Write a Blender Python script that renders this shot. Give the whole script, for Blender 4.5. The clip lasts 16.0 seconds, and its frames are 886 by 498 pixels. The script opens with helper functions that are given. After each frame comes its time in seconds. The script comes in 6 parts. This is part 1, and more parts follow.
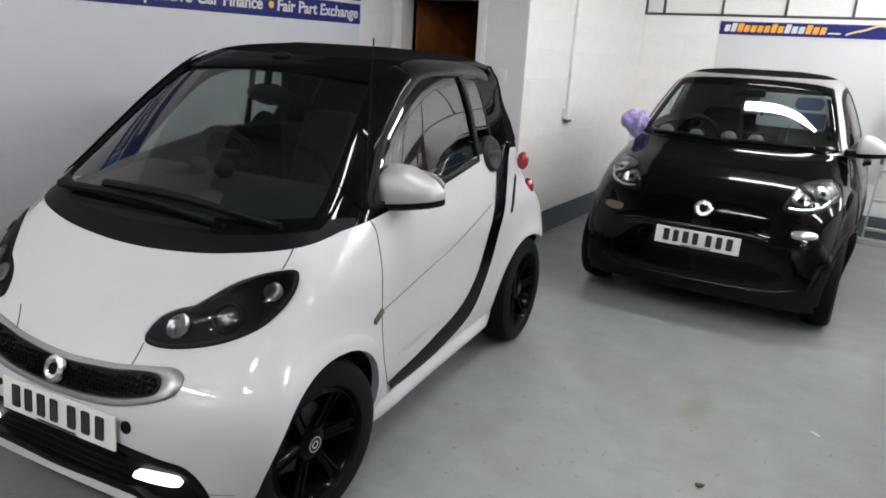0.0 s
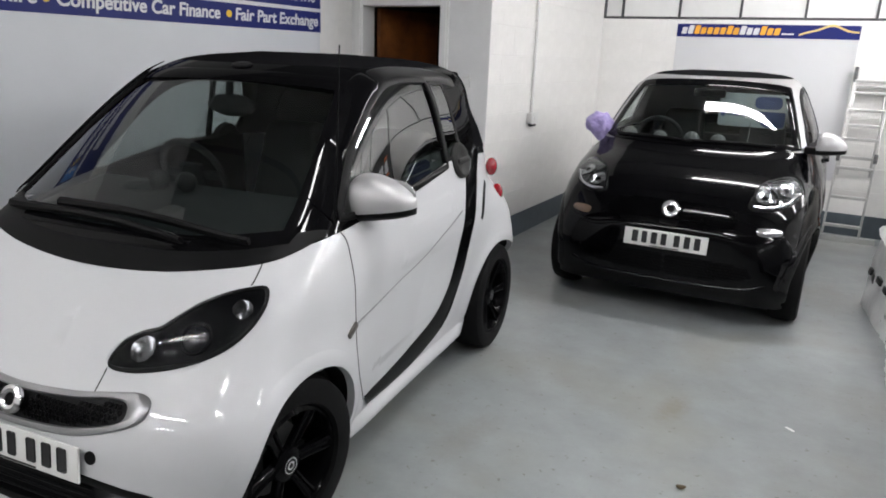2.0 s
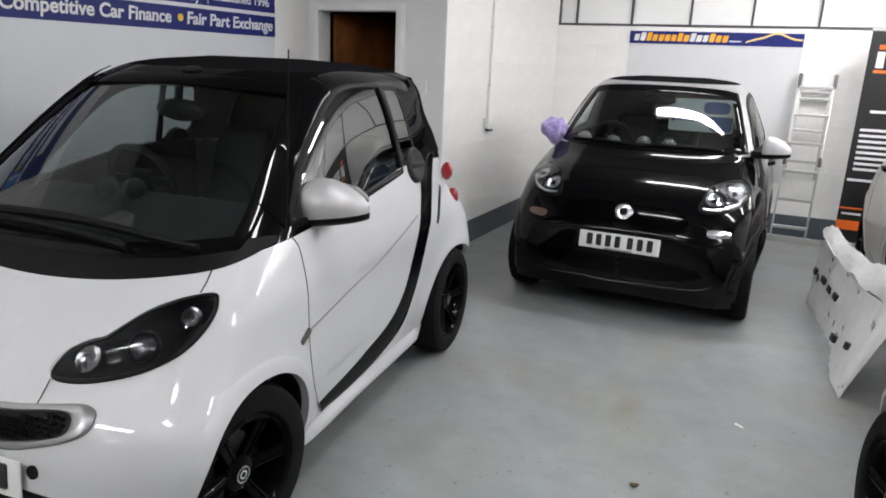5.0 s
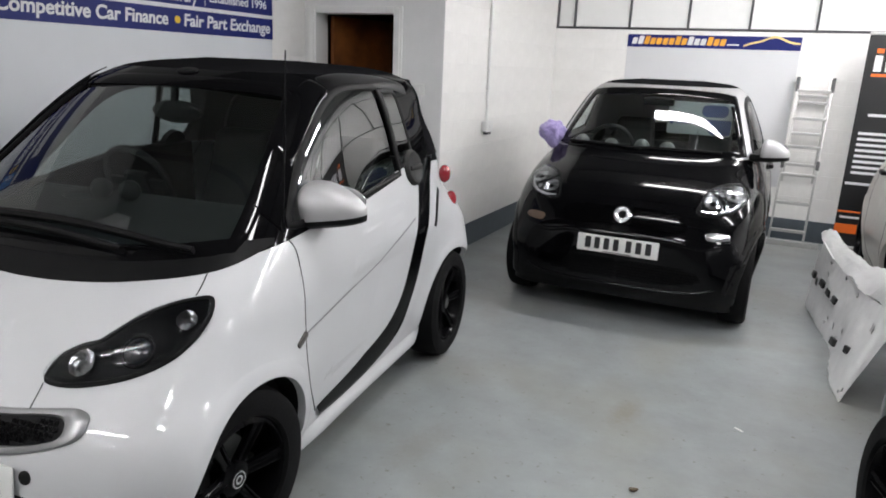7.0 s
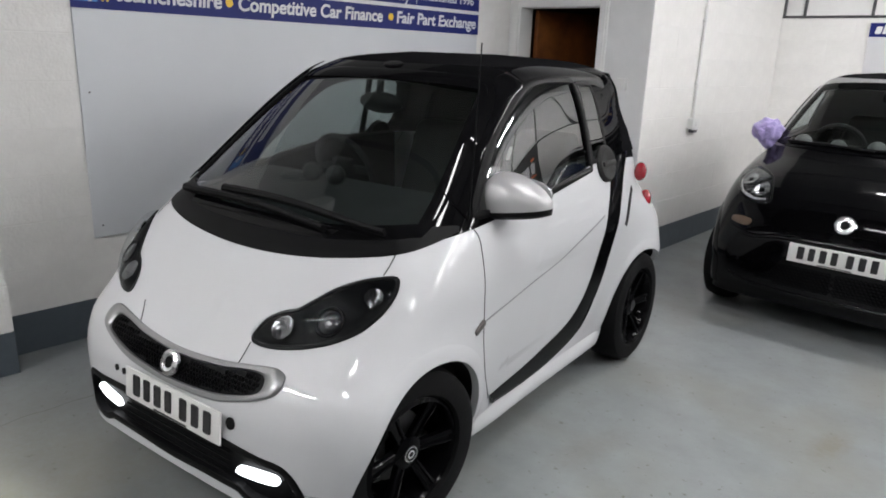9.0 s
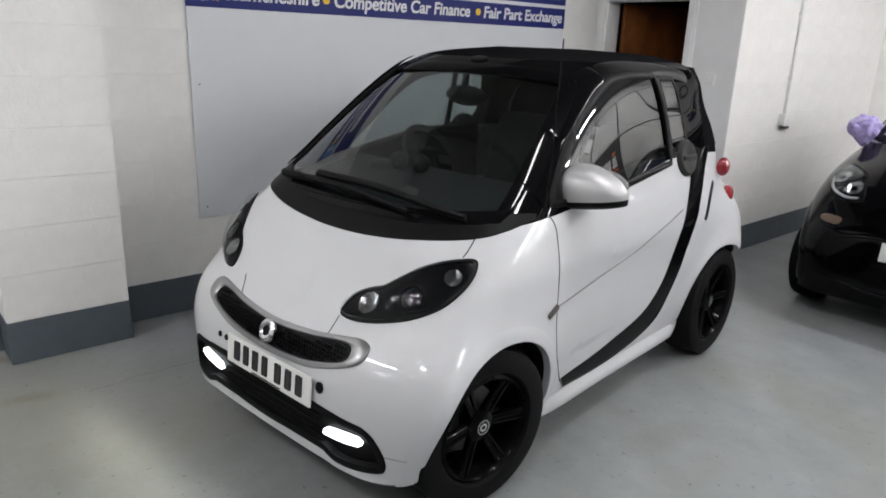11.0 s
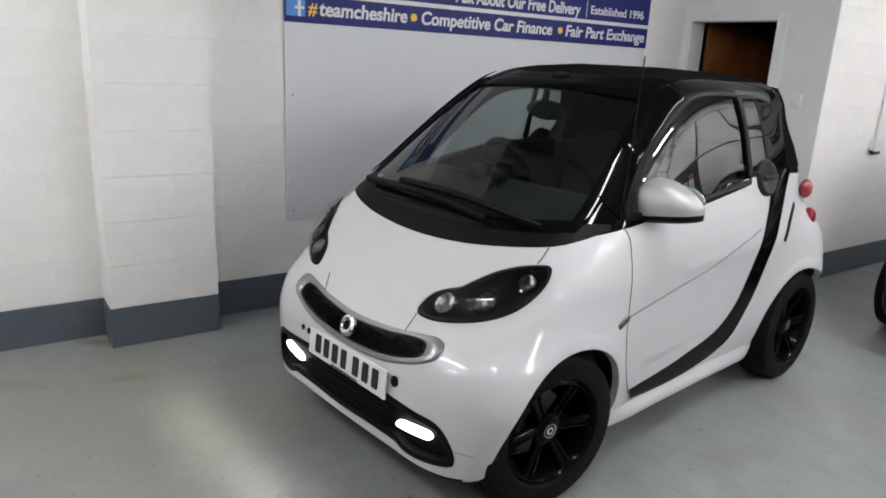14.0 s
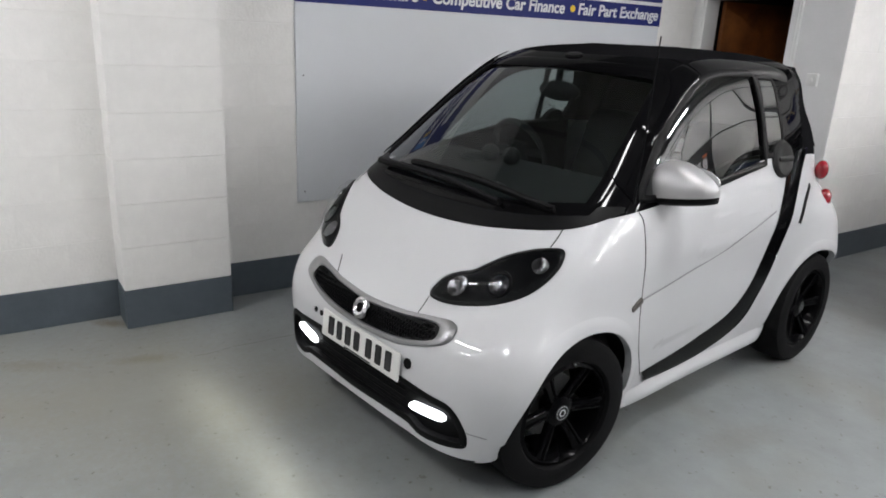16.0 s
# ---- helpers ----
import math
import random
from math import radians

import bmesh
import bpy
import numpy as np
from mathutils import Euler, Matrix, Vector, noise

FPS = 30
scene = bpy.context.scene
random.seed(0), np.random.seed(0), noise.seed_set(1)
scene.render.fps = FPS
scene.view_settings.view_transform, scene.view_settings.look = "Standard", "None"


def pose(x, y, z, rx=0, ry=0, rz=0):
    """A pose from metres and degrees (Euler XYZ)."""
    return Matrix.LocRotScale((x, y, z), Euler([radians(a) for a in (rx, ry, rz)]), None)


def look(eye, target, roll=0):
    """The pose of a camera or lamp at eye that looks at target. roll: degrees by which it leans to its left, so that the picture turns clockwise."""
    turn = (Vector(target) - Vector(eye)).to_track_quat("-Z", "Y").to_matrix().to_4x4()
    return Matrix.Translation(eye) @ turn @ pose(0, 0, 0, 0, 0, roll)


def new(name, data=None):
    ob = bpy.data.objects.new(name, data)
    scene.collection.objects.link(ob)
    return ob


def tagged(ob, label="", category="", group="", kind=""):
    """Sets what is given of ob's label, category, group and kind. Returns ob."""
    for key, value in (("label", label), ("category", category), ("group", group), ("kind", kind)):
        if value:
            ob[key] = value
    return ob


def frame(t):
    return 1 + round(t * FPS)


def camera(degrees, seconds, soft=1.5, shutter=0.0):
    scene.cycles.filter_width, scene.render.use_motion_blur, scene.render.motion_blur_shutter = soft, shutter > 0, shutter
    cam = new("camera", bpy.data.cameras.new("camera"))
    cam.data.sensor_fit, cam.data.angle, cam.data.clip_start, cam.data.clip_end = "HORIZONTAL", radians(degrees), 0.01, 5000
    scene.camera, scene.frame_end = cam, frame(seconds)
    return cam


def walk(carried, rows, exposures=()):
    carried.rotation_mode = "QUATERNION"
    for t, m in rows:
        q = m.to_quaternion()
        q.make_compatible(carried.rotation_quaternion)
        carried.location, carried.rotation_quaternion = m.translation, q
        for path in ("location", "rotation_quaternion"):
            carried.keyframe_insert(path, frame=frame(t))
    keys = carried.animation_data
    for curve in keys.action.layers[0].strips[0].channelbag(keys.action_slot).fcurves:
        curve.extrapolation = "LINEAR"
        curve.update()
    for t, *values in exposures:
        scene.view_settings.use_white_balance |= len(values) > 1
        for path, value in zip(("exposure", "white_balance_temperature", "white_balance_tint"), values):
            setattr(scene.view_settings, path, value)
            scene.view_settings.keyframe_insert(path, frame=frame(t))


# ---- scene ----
# ============ camera and walk ============
cam = camera(65.42, 16.0, soft=1.8)
PATH = [
    (0.0, 3.7860, 0.0001, 1.6055, 73.526, -3.094, 32.770),
    (0.5, 3.7684, -0.0087, 1.6005, 73.953, -2.021, 29.338),
    (1.0, 3.7568, 0.0001, 1.6003, 74.039, -1.583, 28.500),
    (1.5, 3.7440, 0.0146, 1.5997, 74.162, -2.184, 28.826),
    (2.0, 3.7366, 0.0288, 1.5991, 74.229, -2.104, 29.516),
    (2.5, 3.7417, 0.0301, 1.5996, 74.292, -1.883, 29.927),
    (3.0, 3.7457, 0.0369, 1.5989, 74.360, -1.937, 29.613),
    (3.5, 3.7502, 0.0371, 1.5975, 74.500, -2.031, 28.827),
    (4.0, 3.7591, 0.0328, 1.5984, 74.658, -2.084, 27.852),
    (4.5, 3.7679, 0.0372, 1.5957, 74.734, -2.048, 26.878),
    (5.0, 3.7683, 0.0364, 1.5993, 74.774, -2.334, 26.320),
    (5.2, 3.7680, 0.0370, 1.5985, 74.790, -2.340, 25.990),
    (6.2, 3.7620, 0.0450, 1.5940, 74.950, -2.400, 25.050),
    (7.3, 3.7560, 0.0555, 1.5900, 75.190, -2.450, 27.550),
    (7.5, 3.7518, 0.0583, 1.5891, 75.186, -2.505, 29.011),
    (8.0, 3.7373, 0.0666, 1.5864, 74.845, -2.870, 34.337),
    (8.5, 3.7602, 0.0781, 1.5937, 74.339, -2.672, 38.758),
    (9.0, 3.7863, 0.0729, 1.5813, 74.109, -2.076, 42.526),
    (9.2, 3.7897, 0.0683, 1.5781, 74.059, -1.920, 43.009),
    (11.5, 3.9200, -0.0478, 1.5926, 73.682, -2.220, 51.774),
    (12.0, 3.9390, -0.0678, 1.5838, 74.194, -2.587, 53.650),
    (12.5, 3.9462, -0.0842, 1.5828, 74.404, -3.180, 53.957),
    (13.0, 3.9549, -0.0991, 1.5807, 74.709, -3.170, 54.399),
    (13.5, 3.9542, -0.1037, 1.5802, 74.675, -3.153, 54.764),
    (14.0, 3.9648, -0.1091, 1.5768, 74.473, -2.861, 55.703),
    (14.5, 3.9676, -0.1185, 1.5889, 73.377, -2.617, 55.841),
    (15.0, 3.9589, -0.1205, 1.5906, 73.198, -2.553, 56.257),
    (15.5, 3.9556, -0.1140, 1.5827, 73.085, -2.754, 56.668),
    (16.0, 3.9530, -0.1153, 1.5862, 72.749, -2.633, 56.466),
]
walk(cam, [(t, pose(x, y, z, rx, ry, rz)) for t, x, y, z, rx, ry, rz in PATH])

# ============ world and light ============
world = bpy.data.worlds.new("world")
scene.world = world
world.use_nodes = True
world.node_tree.nodes["Background"].inputs[0].default_value = (0.6, 0.65, 0.7, 1)
world.node_tree.nodes["Background"].inputs[1].default_value = 0.05
scene.view_settings.exposure = 0.0


def beam(x, y, z, tx, ty, tz, watts):
    """The forward throw of a lit daytime lamp."""
    l = bpy.data.lights.new("daytime_beam", "SPOT")
    l.energy, l.spot_size, l.spot_blend, l.shadow_soft_size, l.color = watts, radians(70), 1.0, 0.07, (1.0, 1.0, 0.84)
    ob = new("daytime_beam", l)
    ob.matrix_basis = look((x, y, z), (tx, ty, tz)) @ Matrix.Diagonal((4.0, 0.36, 1, 1))


beam(1.29, 0.90, 0.325, 1.30, 0.57, 0.0, 9.0)
beam(2.17, 1.00, 0.325, 2.2, 0.66, 0.0, 7.5)
TUBE_GLOW = 76.0

# ============ materials ============


def material(name, base, rough=0.5, metal=0.0, coat=0.0, vary=0.0, scale=6.0, bump=0.0, bump_scale=60.0, spec=0.5, sheen=0.0, second=None, random_piece=0.0):
    m = bpy.data.materials.new(name)
    m.use_nodes = True
    nt = m.node_tree
    b = nt.nodes["Principled BSDF"]
    b.inputs["Base Color"].default_value = (*base, 1)
    b.inputs["Roughness"].default_value = rough
    b.inputs["Metallic"].default_value = metal
    b.inputs["Specular IOR Level"].default_value = spec
    b.inputs["Coat Weight"].default_value = coat
    b.inputs["Coat Roughness"].default_value = 0.03
    if sheen:
        b.inputs["Sheen Weight"].default_value = sheen
    co = nt.nodes.new("ShaderNodeTexCoord")
    out = None
    if vary or second:
        n1 = nt.nodes.new("ShaderNodeTexNoise")
        n1.inputs["Scale"].default_value = scale
        n1.inputs["Detail"].default_value = 6
        n1.inputs["Roughness"].default_value = 0.65
        nt.links.new(co.outputs["Object"], n1.inputs["Vector"])
        ramp = nt.nodes.new("ShaderNodeValToRGB")
        ramp.color_ramp.elements[0].position, ramp.color_ramp.elements[1].position = 0.32, 0.68
        lo = second if second else [c * (1 - vary) for c in base]
        ramp.color_ramp.elements[0].color = (*lo, 1)
        ramp.color_ramp.elements[1].color = (*base, 1)
        nt.links.new(n1.outputs["Fac"], ramp.inputs["Fac"])
        out = ramp.outputs["Color"]
        n2 = nt.nodes.new("ShaderNodeTexNoise")
        n2.inputs["Scale"].default_value = scale * 0.18
        n2.inputs["Detail"].default_value = 3
        nt.links.new(co.outputs["Object"], n2.inputs["Vector"])
        mr = nt.nodes.new("ShaderNodeMapRange")
        mr.inputs["To Min"].default_value, mr.inputs["To Max"].default_value = 1 - 0.6 * max(vary, 0.05), 1 + 0.3 * max(vary, 0.05)
        nt.links.new(n2.outputs["Fac"], mr.inputs["Value"])
        mx = nt.nodes.new("ShaderNodeMix")
        mx.data_type, mx.blend_type = "RGBA", "MULTIPLY"
        mx.inputs["Factor"].default_value = 1
        nt.links.new(out, mx.inputs["A"])
        nt.links.new(mr.outputs["Result"], mx.inputs["B"])
        out = mx.outputs["Result"]
    if random_piece:
        oi = nt.nodes.new("ShaderNodeObjectInfo")
        mr = nt.nodes.new("ShaderNodeMapRange")
        mr.inputs["To Min"].default_value, mr.inputs["To Max"].default_value = 1 - random_piece, 1 + random_piece * 0.3
        nt.links.new(oi.outputs["Random"], mr.inputs["Value"])
        mx = nt.nodes.new("ShaderNodeMix")
        mx.data_type, mx.blend_type = "RGBA", "MULTIPLY"
        mx.inputs["Factor"].default_value = 1
        if out:
            nt.links.new(out, mx.inputs["A"])
        else:
            mx.inputs["A"].default_value = (*base, 1)
        nt.links.new(mr.outputs["Result"], mx.inputs["B"])
        out = mx.outputs["Result"]
    if out:
        nt.links.new(out, b.inputs["Base Color"])
    if bump:
        n3 = nt.nodes.new("ShaderNodeTexNoise")
        n3.inputs["Scale"].default_value = bump_scale
        n3.inputs["Detail"].default_value = 5
        nt.links.new(co.outputs["Object"], n3.inputs["Vector"])
        bp = nt.nodes.new("ShaderNodeBump")
        bp.inputs["Strength"].default_value = bump
        bp.inputs["Distance"].default_value = 0.01
        nt.links.new(n3.outputs["Fac"], bp.inputs["Height"])
        nt.links.new(bp.outputs["Normal"], b.inputs["Normal"])
    return m


def glass(name, tint, gloss_rough=0.0, shine=0.06):
    m = bpy.data.materials.new(name)
    m.use_nodes = True
    nt = m.node_tree
    nt.nodes.remove(nt.nodes["Principled BSDF"])
    tr, gl, mix, lw, pw, ma = (nt.nodes.new(k) for k in ("ShaderNodeBsdfTransparent", "ShaderNodeBsdfGlossy", "ShaderNodeMixShader", "ShaderNodeLayerWeight", "ShaderNodeMath", "ShaderNodeMath"))
    tr.inputs["Color"].default_value = (*tint, 1)
    gl.inputs["Roughness"].default_value = gloss_rough
    lw.inputs["Blend"].default_value = 0.5
    pw.operation, ma.operation = "POWER", "MULTIPLY_ADD"
    pw.inputs[1].default_value = 4.5
    ma.inputs[1].default_value, ma.inputs[2].default_value = 0.9, shine
    nt.links.new(lw.outputs["Facing"], pw.inputs[0])
    nt.links.new(pw.outputs["Value"], ma.inputs[0])
    nt.links.new(ma.outputs["Value"], mix.inputs["Fac"])
    nt.links.new(tr.outputs["BSDF"], mix.inputs[1])
    nt.links.new(gl.outputs["BSDF"], mix.inputs[2])
    nt.links.new(mix.outputs["Shader"], nt.nodes["Material Output"].inputs["Surface"])
    return m


def glow(name, color, strength):
    m = bpy.data.materials.new(name)
    m.use_nodes = True
    b = m.node_tree.nodes["Principled BSDF"]
    b.inputs["Base Color"].default_value = (*color, 1)
    b.inputs["Emission Color"].default_value = (*color, 1)
    b.inputs["Emission Strength"].default_value = strength
    return m


M_WALL = material("painted_block", (0.84, 0.83, 0.81), 0.55, vary=0.07, scale=7, bump=0.3, bump_scale=70, random_piece=0.012)
M_MORTAR = material("painted_mortar", (0.82, 0.81, 0.79), 0.6, vary=0.06, scale=30, bump=0.3, bump_scale=90)
M_PLASTER = material("painted_plaster", (0.78, 0.78, 0.78), 0.55, vary=0.05, scale=7, bump=0.1, bump_scale=60)
M_SKIRT = material("grey_wall_paint", (0.085, 0.105, 0.125), 0.5, vary=0.15, scale=12, bump=0.15, bump_scale=60)
M_BOARD = material("grey_laminate_board", (0.65, 0.67, 0.70), 0.45, vary=0.03, scale=3)
M_CEIL = material("ceiling_sheet", (0.22, 0.22, 0.215), 0.7, vary=0.08, scale=4)
M_STEEL_DARK = material("dark_purlin", (0.06, 0.06, 0.065), 0.5, vary=0.1)
M_WHITE_GLOSS = material("white_gloss_paint", (0.78, 0.78, 0.77), 0.35, vary=0.04, scale=10, bump=0.05)
M_GREY_WALL = material("unseen_end_wall_grey", (0.30, 0.30, 0.30), 0.6, vary=0.1, scale=3)
M_DARK_SHEET = material("unseen_upper_wall_grey", (0.42, 0.42, 0.42), 0.6, vary=0.1, scale=3)
M_DOOR = material("brown_door_wood", (0.22, 0.075, 0.018), 0.4, vary=0.3, scale=5, second=(0.09, 0.025, 0.007), bump=0.1)
# near-black base colour carries the shade of the unlit room
M_DARKROOM = material("unlit_room_shade", (0.03, 0.022, 0.018), 0.8, vary=0.2)
M_BLUE = material("blue_sign_vinyl", (0.008, 0.015, 0.14), 0.45, vary=0.06, scale=5, spec=0.25)
M_SIGN_WHITE = material("white_vinyl", (0.70, 0.70, 0.72), 0.4)
M_SIGN_YELLOW = material("yellow_vinyl", (0.85, 0.55, 0.03), 0.4)
M_SIGN_ORANGE = material("orange_vinyl", (0.75, 0.14, 0.015), 0.4)
M_SIGN_AMBER = material("amber_vinyl", (0.80, 0.38, 0.03), 0.4)
M_SIGN_GOLD = material("gold_vinyl", (0.75, 0.55, 0.22), 0.4)
M_SIGN_SKY = material("sky_blue_vinyl", (0.05, 0.25, 0.65), 0.4)
M_CARD = material("grey_white_card", (0.36, 0.40, 0.41), 0.6, vary=0.05)
M_CARD_BLUE = material("dull_blue_print_and_reflection", (0.025, 0.045, 0.15), 0.5)
M_ALU = material("brushed_aluminium", (0.53, 0.53, 0.52), 0.35, metal=0.7, vary=0.08, scale=30)
M_PLASTIC_W = material("white_plastic", (0.75, 0.75, 0.74), 0.35)
M_PAINT_WHITE = material("white_car_paint", (0.57, 0.577, 0.592), 0.45, spec=0.3, coat=0.7, vary=0.012, scale=3)
M_PAINT_BLACK = material("black_car_paint", (0.002, 0.002, 0.0025), 0.15, spec=0.05, coat=0.42, vary=0.1, scale=4)
M_PAINT_SILVER = material("silver_car_paint", (0.42, 0.42, 0.42), 0.38, metal=0.6, coat=0.3, vary=0.05, scale=200)
M_GRILLE_SILVER = material("satin_silver_trim", (0.27, 0.27, 0.275), 0.36, metal=0.75, coat=0.15, vary=0.05, scale=200)
M_PAINT_PALE = material("pale_beige_car_paint", (0.60, 0.58, 0.54), 0.4, coat=0.35, vary=0.06, scale=8)
M_PAINT_GREY = material("grey_car_paint", (0.33, 0.34, 0.35), 0.3, metal=0.5, coat=0.8, vary=0.05, scale=150)
M_BLACK_GLOSS = material("gloss_black_panel", (0.003, 0.003, 0.0035), 0.3, spec=0.0, coat=0.35, vary=0.1)
M_BLACK_TRIM = material("black_plastic_trim", (0.004, 0.004, 0.0045), 0.5, vary=0.2, scale=20, bump=0.08, bump_scale=220, spec=0.12)
M_FABRIC = material("black_canvas_roof", (0.010, 0.010, 0.011), 0.9, vary=0.2, scale=20, bump=0.2, bump_scale=500, spec=0.0)
M_RUBBER = material("tyre_rubber", (0.005, 0.005, 0.0055), 0.7, spec=0.12, vary=0.25, scale=20, bump=0.15, bump_scale=150)
M_RIM = material("gloss_black_alloy", (0.003, 0.003, 0.0035), 0.25, spec=0.04, coat=0.08, vary=0.1)
M_DISC = material("brake_steel", (0.10, 0.10, 0.10), 0.4, metal=0.9, vary=0.2, scale=40)
M_CHROME = material("chrome", (0.66, 0.66, 0.67), 0.22, metal=1.0)
M_GAP = material("panel_gap_shadow_rubber", (0.02, 0.02, 0.02), 0.8)
M_SATIN = material("satin_black_trim", (0.006, 0.006, 0.0065), 0.3, spec=0.2, vary=0.1)
M_MIRROR_CAP = material("silver_mirror_paint", (0.46, 0.46, 0.465), 0.48, metal=0.5, coat=0.12, vary=0.04, scale=200)
M_CREASE = material("shadow_groove_white", (0.24, 0.24, 0.25), 0.5)
M_LAMP_BODY = material("lamp_bowl_dark", (0.003, 0.0032, 0.0036), 0.3, spec=0.05)
M_LAMP_GREY = material("lamp_bowl_silver", (0.045, 0.046, 0.048), 0.25, metal=0.6, vary=0.3, scale=60)
M_RED = material("red_lamp_plastic", (0.27, 0.008, 0.016), 0.15, coat=0.8, vary=0.1)
M_SMOKED_AMBER = material("smoked_amber_lamp", (0.13, 0.085, 0.06), 0.2, coat=0.5)
M_GRILLE_MATT = material("matt_black_grille", (0.003, 0.003, 0.0035), 0.45, spec=0.08)
M_SEAT = material("dark_seat_cloth", (0.012, 0.012, 0.013), 0.85, vary=0.2, scale=30, bump=0.2, bump_scale=300)
M_DASH = material("dashboard_plastic", (0.014, 0.015, 0.016), 0.55, spec=0.25, vary=0.15, scale=25, bump=0.1, bump_scale=300)
M_POD = material("grey_dial_pod", (0.009, 0.0092, 0.0096), 0.55, spec=0.2)
M_POD_GREY = material("pale_grey_vent_pod", (0.09, 0.09, 0.092), 0.5)
M_HANDLE = material("matt_grey_plastic", (0.014, 0.014, 0.0135), 0.6, vary=0.15, scale=30, bump=0.1, bump_scale=250, spec=0.3)
M_REPEATER = material("smoked_lamp_plastic", (0.055, 0.048, 0.042), 0.3, coat=0.4)
M_FACET = material("faceted_reflector", (0.45, 0.45, 0.46), 0.14, metal=1.0)
M_FACET_DIM = material("smoked_reflector", (0.13, 0.13, 0.133), 0.2, metal=1.0)
M_PROJECTOR = material("dark_projector_lens", (0.006, 0.007, 0.009), 0.22, coat=0.2)
M_INK = material("plate_ink", (0.012, 0.012, 0.014), 0.4)
M_PLATE = material("plate_white", (0.78, 0.78, 0.76), 0.3, vary=0.03)
M_LILAC = material("lilac_cloth", (0.36, 0.30, 0.58), 0.9, vary=0.15, scale=20, bump=0.4, bump_scale=80, sheen=0.3)
M_POLY = material("white_polythene", (0.80, 0.80, 0.80), 0.3, vary=0.1, scale=8, bump=0.5, bump_scale=14, coat=0.4)
M_TAPE = material("dark_tape", (0.02, 0.02, 0.02), 0.4)
M_POSTER = material("black_poster_print", (0.01, 0.01, 0.011), 0.4, vary=0.1)
M_GLASS = glass("clear_car_glass", (0.78, 0.87, 0.85), shine=0.14)
# the dark tint holds the shade of the cabin behind the side glass
M_GLASS_DARK = glass("darkened_side_glass", (0.38, 0.41, 0.40), shine=0.13)
M_GLASS_REAR = glass("green_car_glass", (0.80, 0.86, 0.84), shine=0.085)
M_LENS = glass("lamp_lens", (0.92, 0.93, 0.94), shine=0.016)
M_TUBE = glow("opal_diffuser", (0.995, 0.985, 0.997), TUBE_GLOW)
M_DRL = glow("daytime_led", (0.93, 0.96, 1.0), 6.0)


